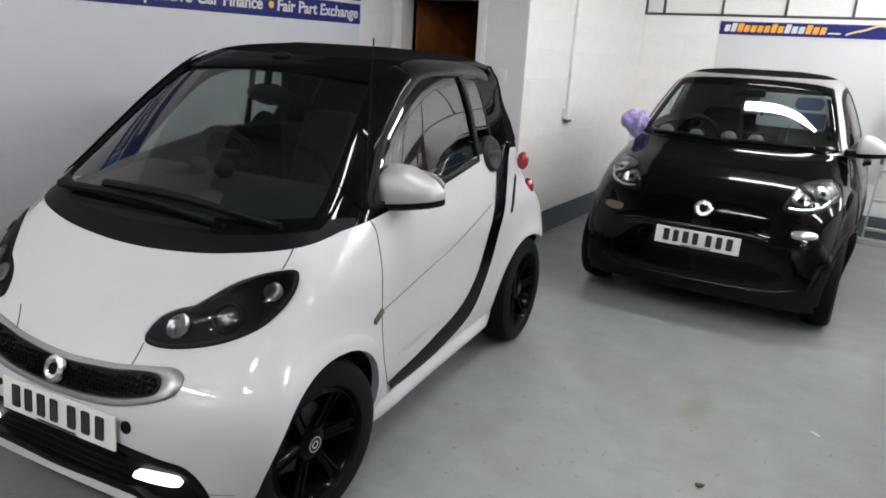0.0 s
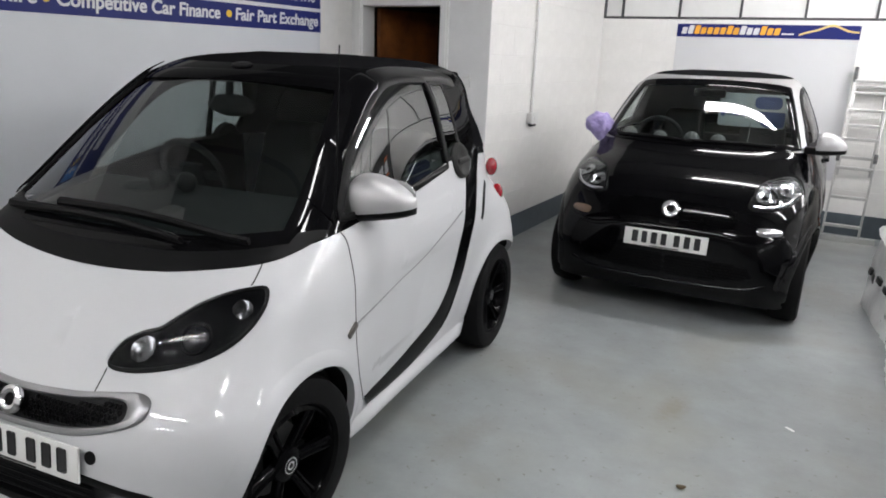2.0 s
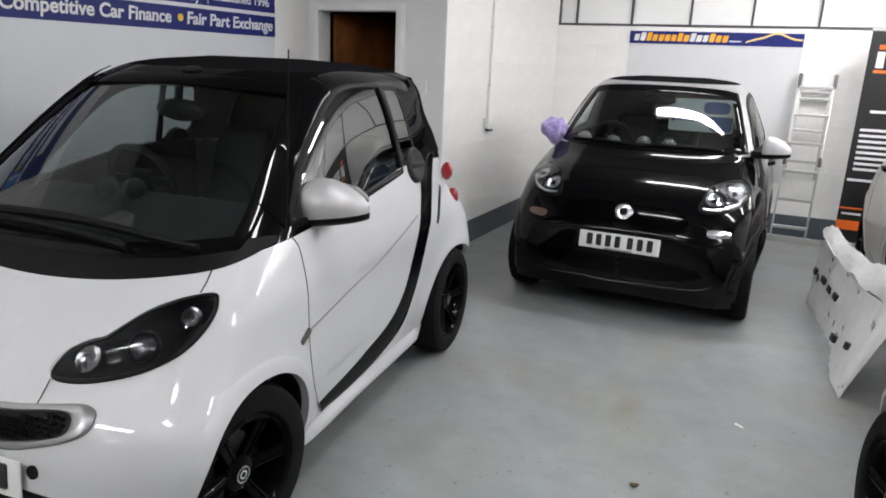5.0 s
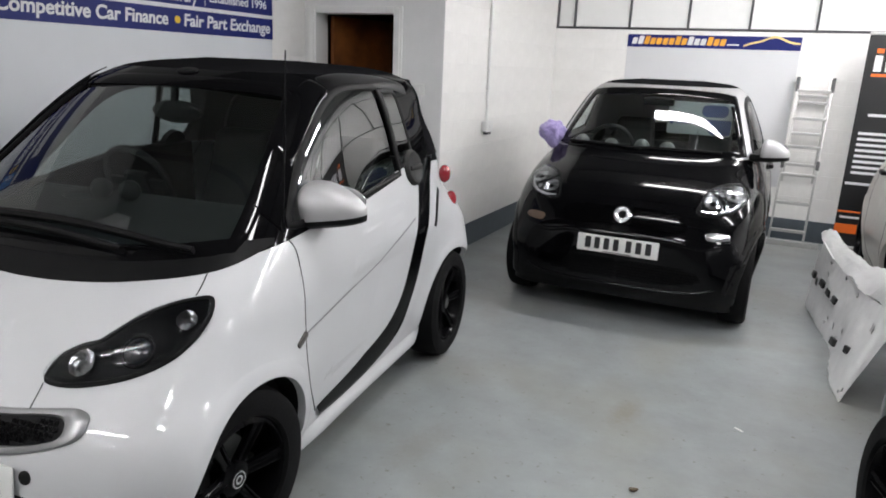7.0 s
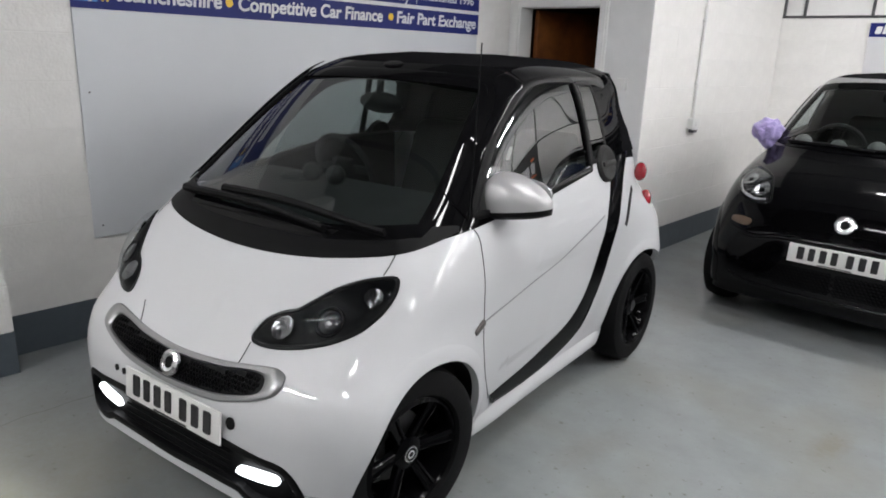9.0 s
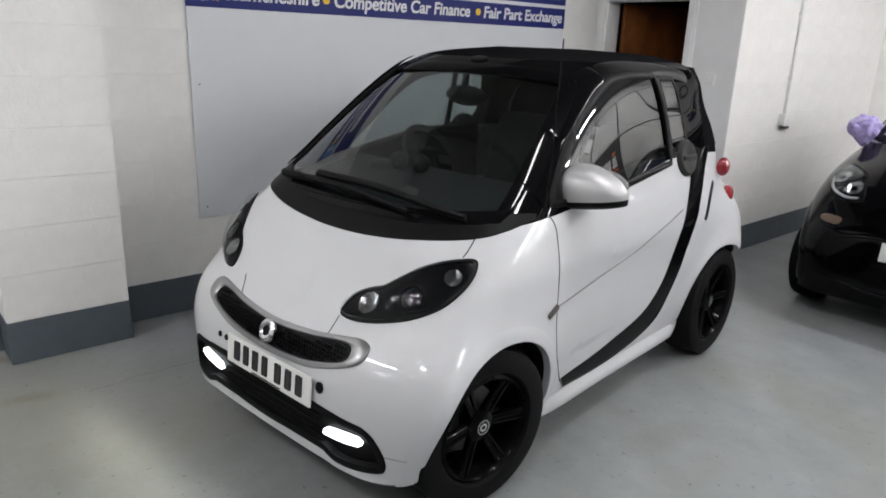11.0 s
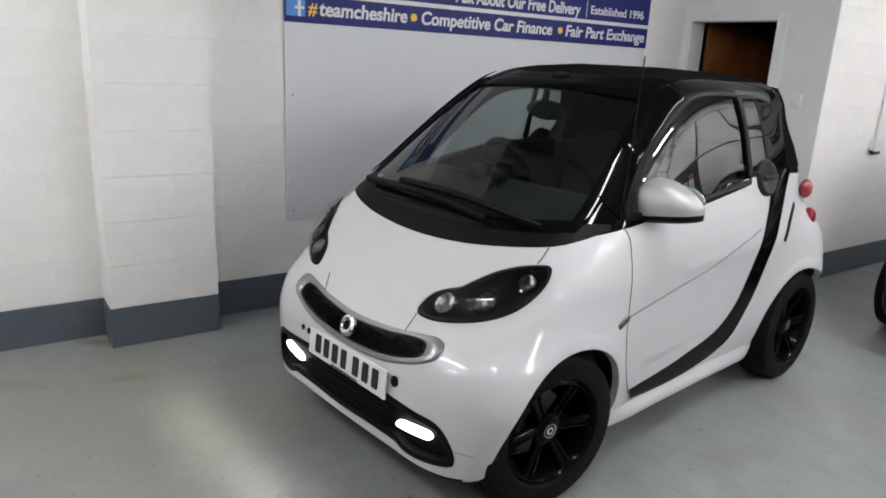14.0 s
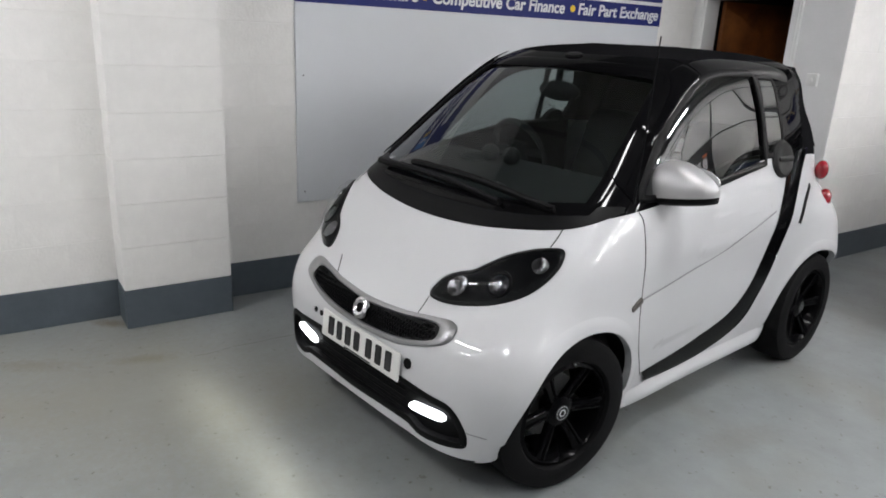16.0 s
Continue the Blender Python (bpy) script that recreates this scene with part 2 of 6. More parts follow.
def floor_material():
    m = material("painted_concrete_floor", (0.268, 0.287, 0.291), 0.3, vary=0.22, scale=3.5, bump=0.08, bump_scale=25)
    nt = m.node_tree
    b = nt.nodes["Principled BSDF"]
    old = b.inputs["Base Color"].links[0].from_socket
    co = nt.nodes.new("ShaderNodeTexCoord")
    st = nt.nodes.new("ShaderNodeTexNoise")
    st.inputs["Scale"].default_value, st.inputs["Detail"].default_value = 1.7, 8
    nt.links.new(co.outputs["Object"], st.inputs["Vector"])
    rp = nt.nodes.new("ShaderNodeValToRGB")
    rp.color_ramp.elements[0].position, rp.color_ramp.elements[1].position = 0.48, 0.72
    nt.links.new(st.outputs["Fac"], rp.inputs["Fac"])
    mx = nt.nodes.new("ShaderNodeMix")
    mx.data_type = "RGBA"
    mx.inputs["B"].default_value = (0.20, 0.19, 0.155, 1)
    sc = nt.nodes.new("ShaderNodeMath")
    sc.operation = "MULTIPLY"
    sc.inputs[1].default_value = 0.5
    nt.links.new(rp.outputs["Color"], sc.inputs[0])
    nt.links.new(sc.outputs["Value"], mx.inputs["Factor"])
    nt.links.new(old, mx.inputs["A"])
    nt.links.new(mx.outputs["Result"], b.inputs["Base Color"])
    bsdf = b
    # separate old stains and scuffs: centre, half length, half width, turn, strength, colour
    tail = mx.outputs["Result"]
    for x, y, a, w, turn, k, col in ((0.62, 0.42, 0.16, 0.05, 75, 0.6, (0.105, 0.095, 0.055)), (0.10, 0.36, 0.12, 0.05, 50, 0.8, (0.10, 0.075, 0.04)), (3.28, 3.20, 0.16, 0.07, 80, 0.55, (0.17, 0.15, 0.11)),
                                     (2.55, 2.42, 0.25, 0.09, 80, 0.35, (0.17, 0.155, 0.13)), (0.45, -0.05, 0.22, 0.07, 60, 0.5, (0.13, 0.115, 0.08)), (0.95, 0.35, 1.1, 0.8, 20, 0.5, (0.20, 0.185, 0.145)), (3.55, 4.4, 0.3, 0.1, 30, 0.35, (0.16, 0.155, 0.13))):
        mp = nt.nodes.new("ShaderNodeMapping")
        mp.vector_type = "TEXTURE"
        mp.inputs["Location"].default_value = (x, y, 0)
        mp.inputs["Rotation"].default_value = (0, 0, radians(turn))
        mp.inputs["Scale"].default_value = (a * 1.8, w * 1.8, 1)
        nt.links.new(co.outputs["Object"], mp.inputs["Vector"])
        gr = nt.nodes.new("ShaderNodeTexGradient")
        gr.gradient_type = "SPHERICAL"
        nt.links.new(mp.outputs["Vector"], gr.inputs["Vector"])
        nz = nt.nodes.new("ShaderNodeTexNoise")
        nz.inputs["Scale"].default_value, nz.inputs["Detail"].default_value, nz.inputs["Roughness"].default_value = 30, 8, 0.75
        nt.links.new(co.outputs["Object"], nz.inputs["Vector"])
        ad = nt.nodes.new("ShaderNodeMath")
        ad.operation = "MULTIPLY"
        nt.links.new(gr.outputs["Fac"], ad.inputs[0])
        nt.links.new(nz.outputs["Fac"], ad.inputs[1])
        mr = nt.nodes.new("ShaderNodeMapRange")
        mr.inputs["From Min"].default_value, mr.inputs["From Max"].default_value, mr.inputs["To Max"].default_value = 0.16, 0.42, k
        nt.links.new(ad.outputs["Value"], mr.inputs["Value"])
        m2 = nt.nodes.new("ShaderNodeMix")
        m2.data_type = "RGBA"
        m2.inputs["B"].default_value = (*col, 1)
        nt.links.new(mr.outputs["Result"], m2.inputs["Factor"])
        nt.links.new(tail, m2.inputs["A"])
        tail = m2.outputs["Result"]
    # fine dark specks
    vo = nt.nodes.new("ShaderNodeTexNoise")
    vo.inputs["Scale"].default_value, vo.inputs["Detail"].default_value, vo.inputs["Roughness"].default_value = 24.0, 5, 0.6
    nt.links.new(co.outputs["Object"], vo.inputs["Vector"])
    sp = nt.nodes.new("ShaderNodeMapRange")
    sp.inputs["From Min"].default_value, sp.inputs["From Max"].default_value, sp.inputs["To Min"].default_value, sp.inputs["To Max"].default_value = 0.635, 0.70, 0.0, 0.75
    nt.links.new(vo.outputs["Fac"], sp.inputs["Value"])
    m3 = nt.nodes.new("ShaderNodeMix")
    m3.data_type = "RGBA"
    m3.inputs["B"].default_value = (0.12, 0.115, 0.095, 1)
    nt.links.new(sp.outputs["Result"], m3.inputs["Factor"])
    nt.links.new(tail, m3.inputs["A"])
    nt.links.new(m3.outputs["Result"], bsdf.inputs["Base Color"])
    rr = nt.nodes.new("ShaderNodeMapRange")
    rr.inputs["To Min"].default_value, rr.inputs["To Max"].default_value = 0.33, 0.43
    nt.links.new(st.outputs["Fac"], rr.inputs["Value"])
    nt.links.new(rr.outputs["Result"], b.inputs["Roughness"])
    return m


M_FLOOR = floor_material()

# ============ mesh helpers ============


def part(name, bm, mat, parent=None, label="", smooth=True):
    me = bpy.data.meshes.new(name)
    bmesh.ops.recalc_face_normals(bm, faces=bm.faces)
    bm.to_mesh(me)
    bm.free()
    for p in me.polygons:
        p.use_smooth = smooth
    if smooth:
        me.set_sharp_from_angle(angle=radians(35))
    me.materials.append(mat)
    ob = new(name, me)
    if parent:
        ob.parent = parent
    if label:
        ob["label"] = label
    return ob


def thing(name, label, category, m=Matrix(), group="", kind=""):
    ob = new(name)
    ob.empty_display_size = 0.1
    ob.matrix_basis = m
    return tagged(ob, label, category, group, kind)


def box(x0, x1, y0, y1, z0, z1, bevel=0.0, seg=2, bm=None):
    bm2 = bmesh.new()
    bmesh.ops.create_cube(bm2, size=1, matrix=Matrix.Translation(((x0 + x1) / 2, (y0 + y1) / 2, (z0 + z1) / 2)) @ Matrix.Diagonal((abs(x1 - x0), abs(y1 - y0), abs(z1 - z0), 1)))
    if bevel:
        bmesh.ops.bevel(bm2, geom=bm2.edges[:], offset=bevel, segments=seg, profile=0.6, affect="EDGES")
    if bm is None:
        return bm2
    me = bpy.data.meshes.new("t")
    bm2.to_mesh(me)
    bm2.free()
    bm.from_mesh(me)
    bpy.data.meshes.remove(me)
    return bm


def lathe(profile, n=48, axis="y", closed=False):
    """Turns (radius, along) pairs round an axis."""
    bm = bmesh.new()
    rings = []
    for r, h in profile:
        ring = []
        for i in range(n):
            a = 2 * math.pi * i / n
            c, s = r * math.cos(a), r * math.sin(a)
            ring.append(bm.verts.new((c, h, s) if axis == "y" else (c, s, h) if axis == "z" else (h, c, s)))
        rings.append(ring)
    pairs = list(zip(rings, rings[1:])) + ([(rings[-1], rings[0])] if closed else [])
    for a, b in pairs:
        for i in range(n):
            bm.faces.new((a[i], a[(i + 1) % n], b[(i + 1) % n], b[i]))
    if not closed:
        for ring in (rings[0], rings[-1]):
            if profile[0][0] > 0:
                bm.faces.new(ring)
    return bm


def tube(points, radius, n=8, taper=None):
    """A round bar along a line of points."""
    bm = bmesh.new()
    pts = [Vector(p) for p in points]
    rings = []
    for i, p in enumerate(pts):
        d = (pts[min(i + 1, len(pts) - 1)] - pts[max(i - 1, 0)]).normalized()
        ref = Vector((0, 0, 1)) if abs(d.z) < 0.9 else Vector((1, 0, 0))
        a = d.cross(ref).normalized()
        b = d.cross(a)
        r = radius if taper is None else radius + (taper - radius) * i / (len(pts) - 1)
        rings.append([bm.verts.new(p + r * (math.cos(2 * math.pi * k / n) * a + math.sin(2 * math.pi * k / n) * b)) for k in range(n)])
    for s, t in zip(rings, rings[1:]):
        for k in range(n):
            bm.faces.new((s[k], s[(k + 1) % n], t[(k + 1) % n], t[k]))
    bm.faces.new(rings[0])
    bm.faces.new(rings[-1])
    return bm


def spline(knots):
    """A smooth function through (x, value) knots (monotone cubic)."""
    xs = [k[0] for k in knots]
    ys = [k[1] for k in knots]
    d = [(ys[i + 1] - ys[i]) / (xs[i + 1] - xs[i]) for i in range(len(xs) - 1)]
    m = [d[0]] + [0 if d[i - 1] * d[i] <= 0 else 2 * d[i - 1] * d[i] / (d[i - 1] + d[i]) for i in range(1, len(d))] + [d[-1]]

    def f(x):
        if x <= xs[0]:
            return ys[0]
        if x >= xs[-1]:
            return ys[-1]
        i = max(k for k in range(len(xs) - 1) if xs[k] <= x)
        h = xs[i + 1] - xs[i]
        t = (x - xs[i]) / h
        return (2 * t**3 - 3 * t**2 + 1) * ys[i] + (t**3 - 2 * t**2 + t) * h * m[i] + (-2 * t**3 + 3 * t**2) * ys[i + 1] + (t**3 - t**2) * h * m[i + 1]

    return f


def loop(points, per=10):
    """A closed smooth outline through a few 2D points; a point given with a third value of 1 stays a sharp corner."""
    out = []
    n = len(points)
    P = [Vector(p[:2]) for p in points]
    sharp = [len(p) > 2 and p[2] for p in points]
    for i in range(n):
        p0, p1, p2, p3 = P[i - 1], P[i], P[(i + 1) % n], P[(i + 2) % n]
        t1 = (p2 - p1) if sharp[i] else (p2 - p0) / 2
        t2 = (p2 - p1) if sharp[(i + 1) % n] else (p3 - p1) / 2
        for k in range(per):
            t = k / per
            out.append((2 * t**3 - 3 * t**2 + 1) * p1 + (t**3 - 2 * t**2 + t) * t1 + (-2 * t**3 + 3 * t**2) * p2 + (t**3 - t**2) * t2)
    return out


def inside(poly, x, y):
    c = False
    for i in range(len(poly)):
        a, b = poly[i - 1], poly[i]
        if (a[1] > y) != (b[1] > y) and x < (b[0] - a[0]) * (y - a[1]) / (b[1] - a[1]) + a[0]:
            c = not c
    return c


def shrink(poly, d):
    c = sum((Vector(p) for p in poly), Vector((0, 0))) / len(poly)
    out = []
    n = len(poly)
    area = sum(poly[i - 1][0] * poly[i][1] - poly[i][0] * poly[i - 1][1] for i in range(n))
    s = 1 if area > 0 else -1
    for i in range(n):
        t = (Vector(poly[(i + 1) % n]) - Vector(poly[i - 1]))
        if t.length < 1e-9:
            t = Vector((1, 0))
        t.normalize()
        out.append(Vector(poly[i]) + s * d * Vector((-t.y, t.x)))
    return out


def normal_on(surf, a, b, e=0.004):
    p = surf(a, b)
    n = (surf(a + e, b) - surf(a - e, b)).cross(surf(a, b + e) - surf(a, b - e))
    n.normalize()
    return p, n


def outward(p, n, mid):
    return n if n.dot(p - mid) > 0 else -n


MID = Vector((0, 0, 0.55))


def patch(surf, poly, off=0.004, depth=0.01, cols=40, rows=10, axis=0, dome=0.0):
    """A panel laid on a surface, bounded by a 2D outline that is single-valued along one axis."""
    o = 1 - axis
    lo, hi = min(p[axis] for p in poly), max(p[axis] for p in poly)
    bm = bmesh.new()
    top, bot = [], []
    for i in range(cols + 1):
        s = lo + (hi - lo) * (0.0008 + 0.9984 * (0.5 - 0.5 * math.cos(math.pi * i / cols)))
        cut = []
        for k in range(len(poly)):
            a, b = poly[k - 1], poly[k]
            if (a[axis] > s) != (b[axis] > s):
                cut.append(a[o] + (b[o] - a[o]) * (s - a[axis]) / (b[axis] - a[axis]))
        y0, y1 = min(cut), max(cut)
        rt, rb = [], []
        for j in range(rows + 1):
            y = y0 + (y1 - y0) * j / rows
            p, n = normal_on(surf, *((s, y) if axis == 0 else (y, s)))
            n = outward(p, n, MID)
            h = dome * max(0.0, 1 - (2 * i / cols - 1) ** 2) ** 0.5 * max(0.0, 1 - (2 * j / rows - 1) ** 2) ** 0.5
            rt.append(bm.verts.new(p + n * (off + h)))
            rb.append(p + n * (off - depth))
        top.append(rt)
        bot.append(rb)
    for i in range(cols):
        for j in range(rows):
            bm.faces.new((top[i][j], top[i + 1][j], top[i + 1][j + 1], top[i][j + 1]))
    rim = [(i, 0) for i in range(cols + 1)] + [(cols, j) for j in range(1, rows + 1)] + [(i, rows) for i in range(cols - 1, -1, -1)] + [(0, j) for j in range(rows - 1, 0, -1)]
    low = [bm.verts.new(bot[i][j]) for i, j in rim]
    for k in range(len(rim)):
        a, b = rim[k - 1], rim[k]
        bm.faces.new((top[a[0]][a[1]], top[b[0]][b[1]], low[k], low[k - 1]))
    return bm


def band(surf, outer, inner, off=0.006, depth=0.012, bulge=0.0):
    """A frame on a surface between two outlines of equally many points, with rolled edges."""
    bm = bmesh.new()
    rings = []
    for w, h in ((0.0, off - depth), (0.0, off * 0.6), (0.15, off + bulge * 0.6), (0.5, off + bulge), (0.85, off + bulge * 0.6), (1.0, off * 0.6), (1.0, off - depth)):
        ring = []
        for a, b in zip(outer, inner):
            q = Vector(a) * (1 - w) + Vector(b) * w
            p, n = normal_on(surf, q[0], q[1])
            ring.append(bm.verts.new(p + outward(p, n, MID) * h))
        rings.append(ring)
    n = len(outer)
    for s, t in zip(rings, rings[1:]):
        for i in range(n):
            bm.faces.new((s[i], s[(i + 1) % n], t[(i + 1) % n], t[i]))
    return bm


def strip(surf, line, width=0.004, off=0.001, bulge=0.0):
    """A narrow ribbon along a 2D line on a surface."""
    bm = bmesh.new()
    L = [Vector(p) for p in line]
    rows = []
    for i, q in enumerate(L):
        t = (L[min(i + 1, len(L) - 1)] - L[max(i - 1, 0)]).normalized()
        m = Vector((-t.y, t.x)) * width / 2
        r = []
        for k, h in ((-1, off - 0.004), (-1, off), (0, off + bulge), (1, off), (1, off - 0.004)):
            p, n = normal_on(surf, *(q + k * m))
            r.append(bm.verts.new(p + outward(p, n, MID) * h))
        rows.append(r)
    for a, b in zip(rows, rows[1:]):
        for k in range(4):
            bm.faces.new((a[k], a[k + 1], b[k + 1], b[k]))
    return bm


def rail(surf, line, width, rise, n=10):
    """A rounded moulding along a 2D line on a surface."""
    bm = bmesh.new()
    L = [Vector(p) for p in line]
    rows = []
    for i, q in enumerate(L):
        t = (L[min(i + 1, len(L) - 1)] - L[max(i - 1, 0)]).normalized()
        m = Vector((-t.y, t.x)) * width / 2
        r = []
        for k in range(n + 1):
            a = math.pi * k / n
            p, o = normal_on(surf, *(q - math.cos(a) * m))
            r.append(bm.verts.new(p + outward(p, o, MID) * (rise * min(1, 0.15 + 6 * i / len(L), 0.15 + 6 * (len(L) - 1 - i) / len(L)) * math.sin(a) ** 0.8 - 0.002)))
        rows.append(r)
    for a, b in zip(rows, rows[1:]):
        for k in range(n):
            bm.faces.new((a[k], a[k + 1], b[k + 1], b[k]))
    return bm


def curve2(points, per=12):
    """A smooth open line through a few 2D points."""
    P = [Vector(p) for p in points]
    out = []
    for i in range(len(P) - 1):
        p0, p1, p2, p3 = P[max(i - 1, 0)], P[i], P[i + 1], P[min(i + 2, len(P) - 1)]
        for k in range(per):
            t = k / per
            out.append(0.5 * ((2 * p1) + (p2 - p0) * t + (2 * p0 - 5 * p1 + 4 * p2 - p3) * t * t + (3 * p1 - p0 - 3 * p2 + p3) * t**3))
    out.append(P[-1])
    return out


def lettering(name, text, size, m, mat, parent=None, shear=0.0, offset=0.0, width=None, thick=0.001):
    cu = bpy.data.curves.new(name, "FONT")
    cu.body, cu.size, cu.extrude, cu.shear, cu.offset = text, size, thick, shear, offset
    tmp = new(name, cu)
    bpy.context.view_layer.update()
    me = bpy.data.meshes.new_from_object(tmp.evaluated_get(bpy.context.evaluated_depsgraph_get()))
    bpy.data.objects.remove(tmp)
    if width:
        xs = [v.co.x for v in me.vertices]
        k = width / (max(xs) - min(xs))
        for v in me.vertices:
            v.co.x = (v.co.x - min(xs)) * k
    # one object for each character: faces whose spans along the line overlap belong together
    links = {}

    def root(v):
        while links.setdefault(v, v) != v:
            v = links[v]
        return v

    for f in me.polygons:
        r = root(f.vertices[0])
        for v in f.vertices:
            links[root(v)] = r
    isles = {}
    for f in me.polygons:
        isles.setdefault(root(f.vertices[0]), []).append(f)
    groups = []
    for faces in sorted(isles.values(), key=lambda g: min(me.vertices[v].co.x for f in g for v in f.vertices)):
        xs = [me.vertices[v].co.x for f in faces for v in f.vertices]
        lo, hi = min(xs), max(xs)
        if groups and lo < groups[-1][1] - 0.6 * min(hi - lo, groups[-1][1] - groups[-1][0]):
            groups[-1][2].extend(faces)
            groups[-1][1] = max(hi, groups[-1][1])
        else:
            groups.append([lo, hi, list(faces)])
    for lo, hi, faces in groups:
        ids = sorted({v for f in faces for v in f.vertices})
        at = {v: k for k, v in enumerate(ids)}
        piece = bpy.data.meshes.new("letter")
        piece.from_pydata([me.vertices[v].co[:] for v in ids], [], [[at[v] for v in f.vertices] for f in faces])
        piece.materials.append(mat)
        ob = new("letter", piece)
        ob.matrix_basis = m
        if parent:
            ob.parent = parent


# ============ the place ============
WX, SX, DY, BY, RX, FY, CZ = 0.0, 1.315, 5.032, 7.88, 8.2, -8.0, 3.3  # banner wall, side wall, door wall, back wall, far right, behind, ceiling
SK = 0.215  # painted skirting band
DX0, DX1, DZ = 0.130, 0.876, 1.968  # doorway


def wall(name, pieces, mat, label):
    bm = bmesh.new()
    for b in pieces:
        box(*b, bm=bm)
    return tagged(part(name, bm, mat, smooth=False), label, "wall", kind="structure")


tagged(part("floor", box(-0.3, RX + 0.3, FY - 0.3, BY + 0.3, -0.15, 0.0), M_FLOOR, smooth=False), "grey painted concrete floor with scuffs and stains", "floor", kind="structure")
wall_west = wall("wall_west", [(WX - 0.25, WX, FY, DY + 0.14, SK, 2.3)], M_MORTAR, "white painted blockwork wall with a grey base band")
# out of view above the blockwork; its grey is set for the windscreen's reflection
wall("wall_west_top", [(WX - 0.25, WX - 0.03, FY, DY + 0.14, 2.3, CZ)], M_DARK_SHEET, "unseen upper wall, its grey set by the windscreen's reflection")
wall_door = wall("wall_door", [(WX, DX0 - 0.02, DY, DY + 0.14, SK, CZ), (DX1 + 0.02, SX, DY, DY + 0.14, SK, CZ), (DX0 - 0.02, DX1 + 0.02, DY, DY + 0.14, DZ + 0.02, CZ)], M_PLASTER, "white painted wall round the doorway")
wall_side = wall("wall_side", [(SX - 0.2, SX, DY + 0.14, BY, SK, CZ)], M_MORTAR, "white painted blockwork wall with a grey base band")
wall_north = wall("wall_north", [(SX - 0.2, RX, BY, BY + 0.22, SK, 2.05)], M_MORTAR, "white painted blockwork wall below a band of windows")
wall("wall_north_top", [(SX - 0.2, RX, BY, BY + 0.22, 2.95, CZ)], M_PLASTER, "white painted wall above the windows")
wall("wall_east", [(RX, RX + 0.2, FY, BY + 0.22, 0, CZ)], M_PLASTER, "white painted far wall")
# never in view: set far back and grey to weaken front fill and reflections
wall("wall_south", [(-0.25, RX + 0.2, FY - 0.2, FY, 0, CZ)], M_GREY_WALL, "unseen grey end wall, toned down to cut front fill light")
tagged(part("ceiling", box(-0.3, RX + 0.3, FY - 0.3, BY + 0.3, CZ, CZ + 0.1), M_CEIL, smooth=False), "pale sheet ceiling", "ceiling", kind="structure")
# the grey base band, stepping round the pier
PX, PY0, PY1 = 0.214, 0.422, 0.982
bands = [(WX - 0.25, WX + 0.004, FY, DY, 0, SK), (WX + 0.004, PX + 0.004, PY0 - 0.004, PY1 + 0.004, 0, SK), (SX - 0.2, SX + 0.004, DY - 0.004, BY, 0, SK), (SX + 0.004, RX, BY - 0.004, BY + 0.22, 0, SK),
         (WX + 0.004, DX0 - 0.11, DY - 0.004, DY + 0.14, 0, SK), (DX1 + 0.11, SX - 0.2, DY - 0.004, DY + 0.14, 0, SK)]
for b in bands:
    tagged(part("baseboard", box(*b, bevel=0.002, seg=1), M_SKIRT, smooth=False), "slate grey painted base band of the wall", "baseboard", kind="structure")
pier = tagged(part("pier", box(WX, PX - 0.004, PY0 + 0.004, PY1 - 0.004, SK, CZ), M_MORTAR, smooth=False), "white painted blockwork pier standing out from the wall", "pier", kind="structure")
# dark room behind the doorway; its unlit darkness is put into the surface colour
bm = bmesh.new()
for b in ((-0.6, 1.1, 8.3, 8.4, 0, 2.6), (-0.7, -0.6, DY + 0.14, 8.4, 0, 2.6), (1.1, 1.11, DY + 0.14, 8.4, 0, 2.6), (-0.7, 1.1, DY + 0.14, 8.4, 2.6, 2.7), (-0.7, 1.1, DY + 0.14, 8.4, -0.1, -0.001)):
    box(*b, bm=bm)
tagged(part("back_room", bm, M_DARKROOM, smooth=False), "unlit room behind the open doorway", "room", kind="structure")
# door frame
frame_set = thing("door_1", "brown wooden door standing open into a dark room", "door", kind="structure")
A0, A1 = DX0 - 0.09, DX1 + 0.075
for b in ((A0, DX0, DY - 0.022, DY + 0.15, 0, DZ + 0.055), (DX1, A1, DY - 0.022, DY + 0.15, 0, DZ + 0.055), (DX0, DX1, DY - 0.022, DY + 0.15, DZ, DZ + 0.055)):
    part("architrave", box(*b, bevel=0.006), M_WHITE_GLOSS, frame_set, "white gloss painted frame")
for b in ((A0 + 0.015, DX0 - 0.02, DY - 0.03, DY - 0.01, 0, DZ + 0.04), (DX1 + 0.02, A1 - 0.015, DY - 0.03, DY - 0.01, 0, DZ + 0.04)):
    part("moulding", box(*b, bevel=0.006), M_WHITE_GLOSS, frame_set)
leaf = part("door_leaf", box(0, 0.73, -0.02, 0.02, 0.01, DZ - 0.01, bevel=0.002), M_DOOR, frame_set)
leaf.matrix_basis = pose(DX0 + 0.03, DY + 0.17, 0, 0, 0, 77)

# blocks of painted masonry, 440 x 215 mm with flush-pointed joints
BLOCK = {}


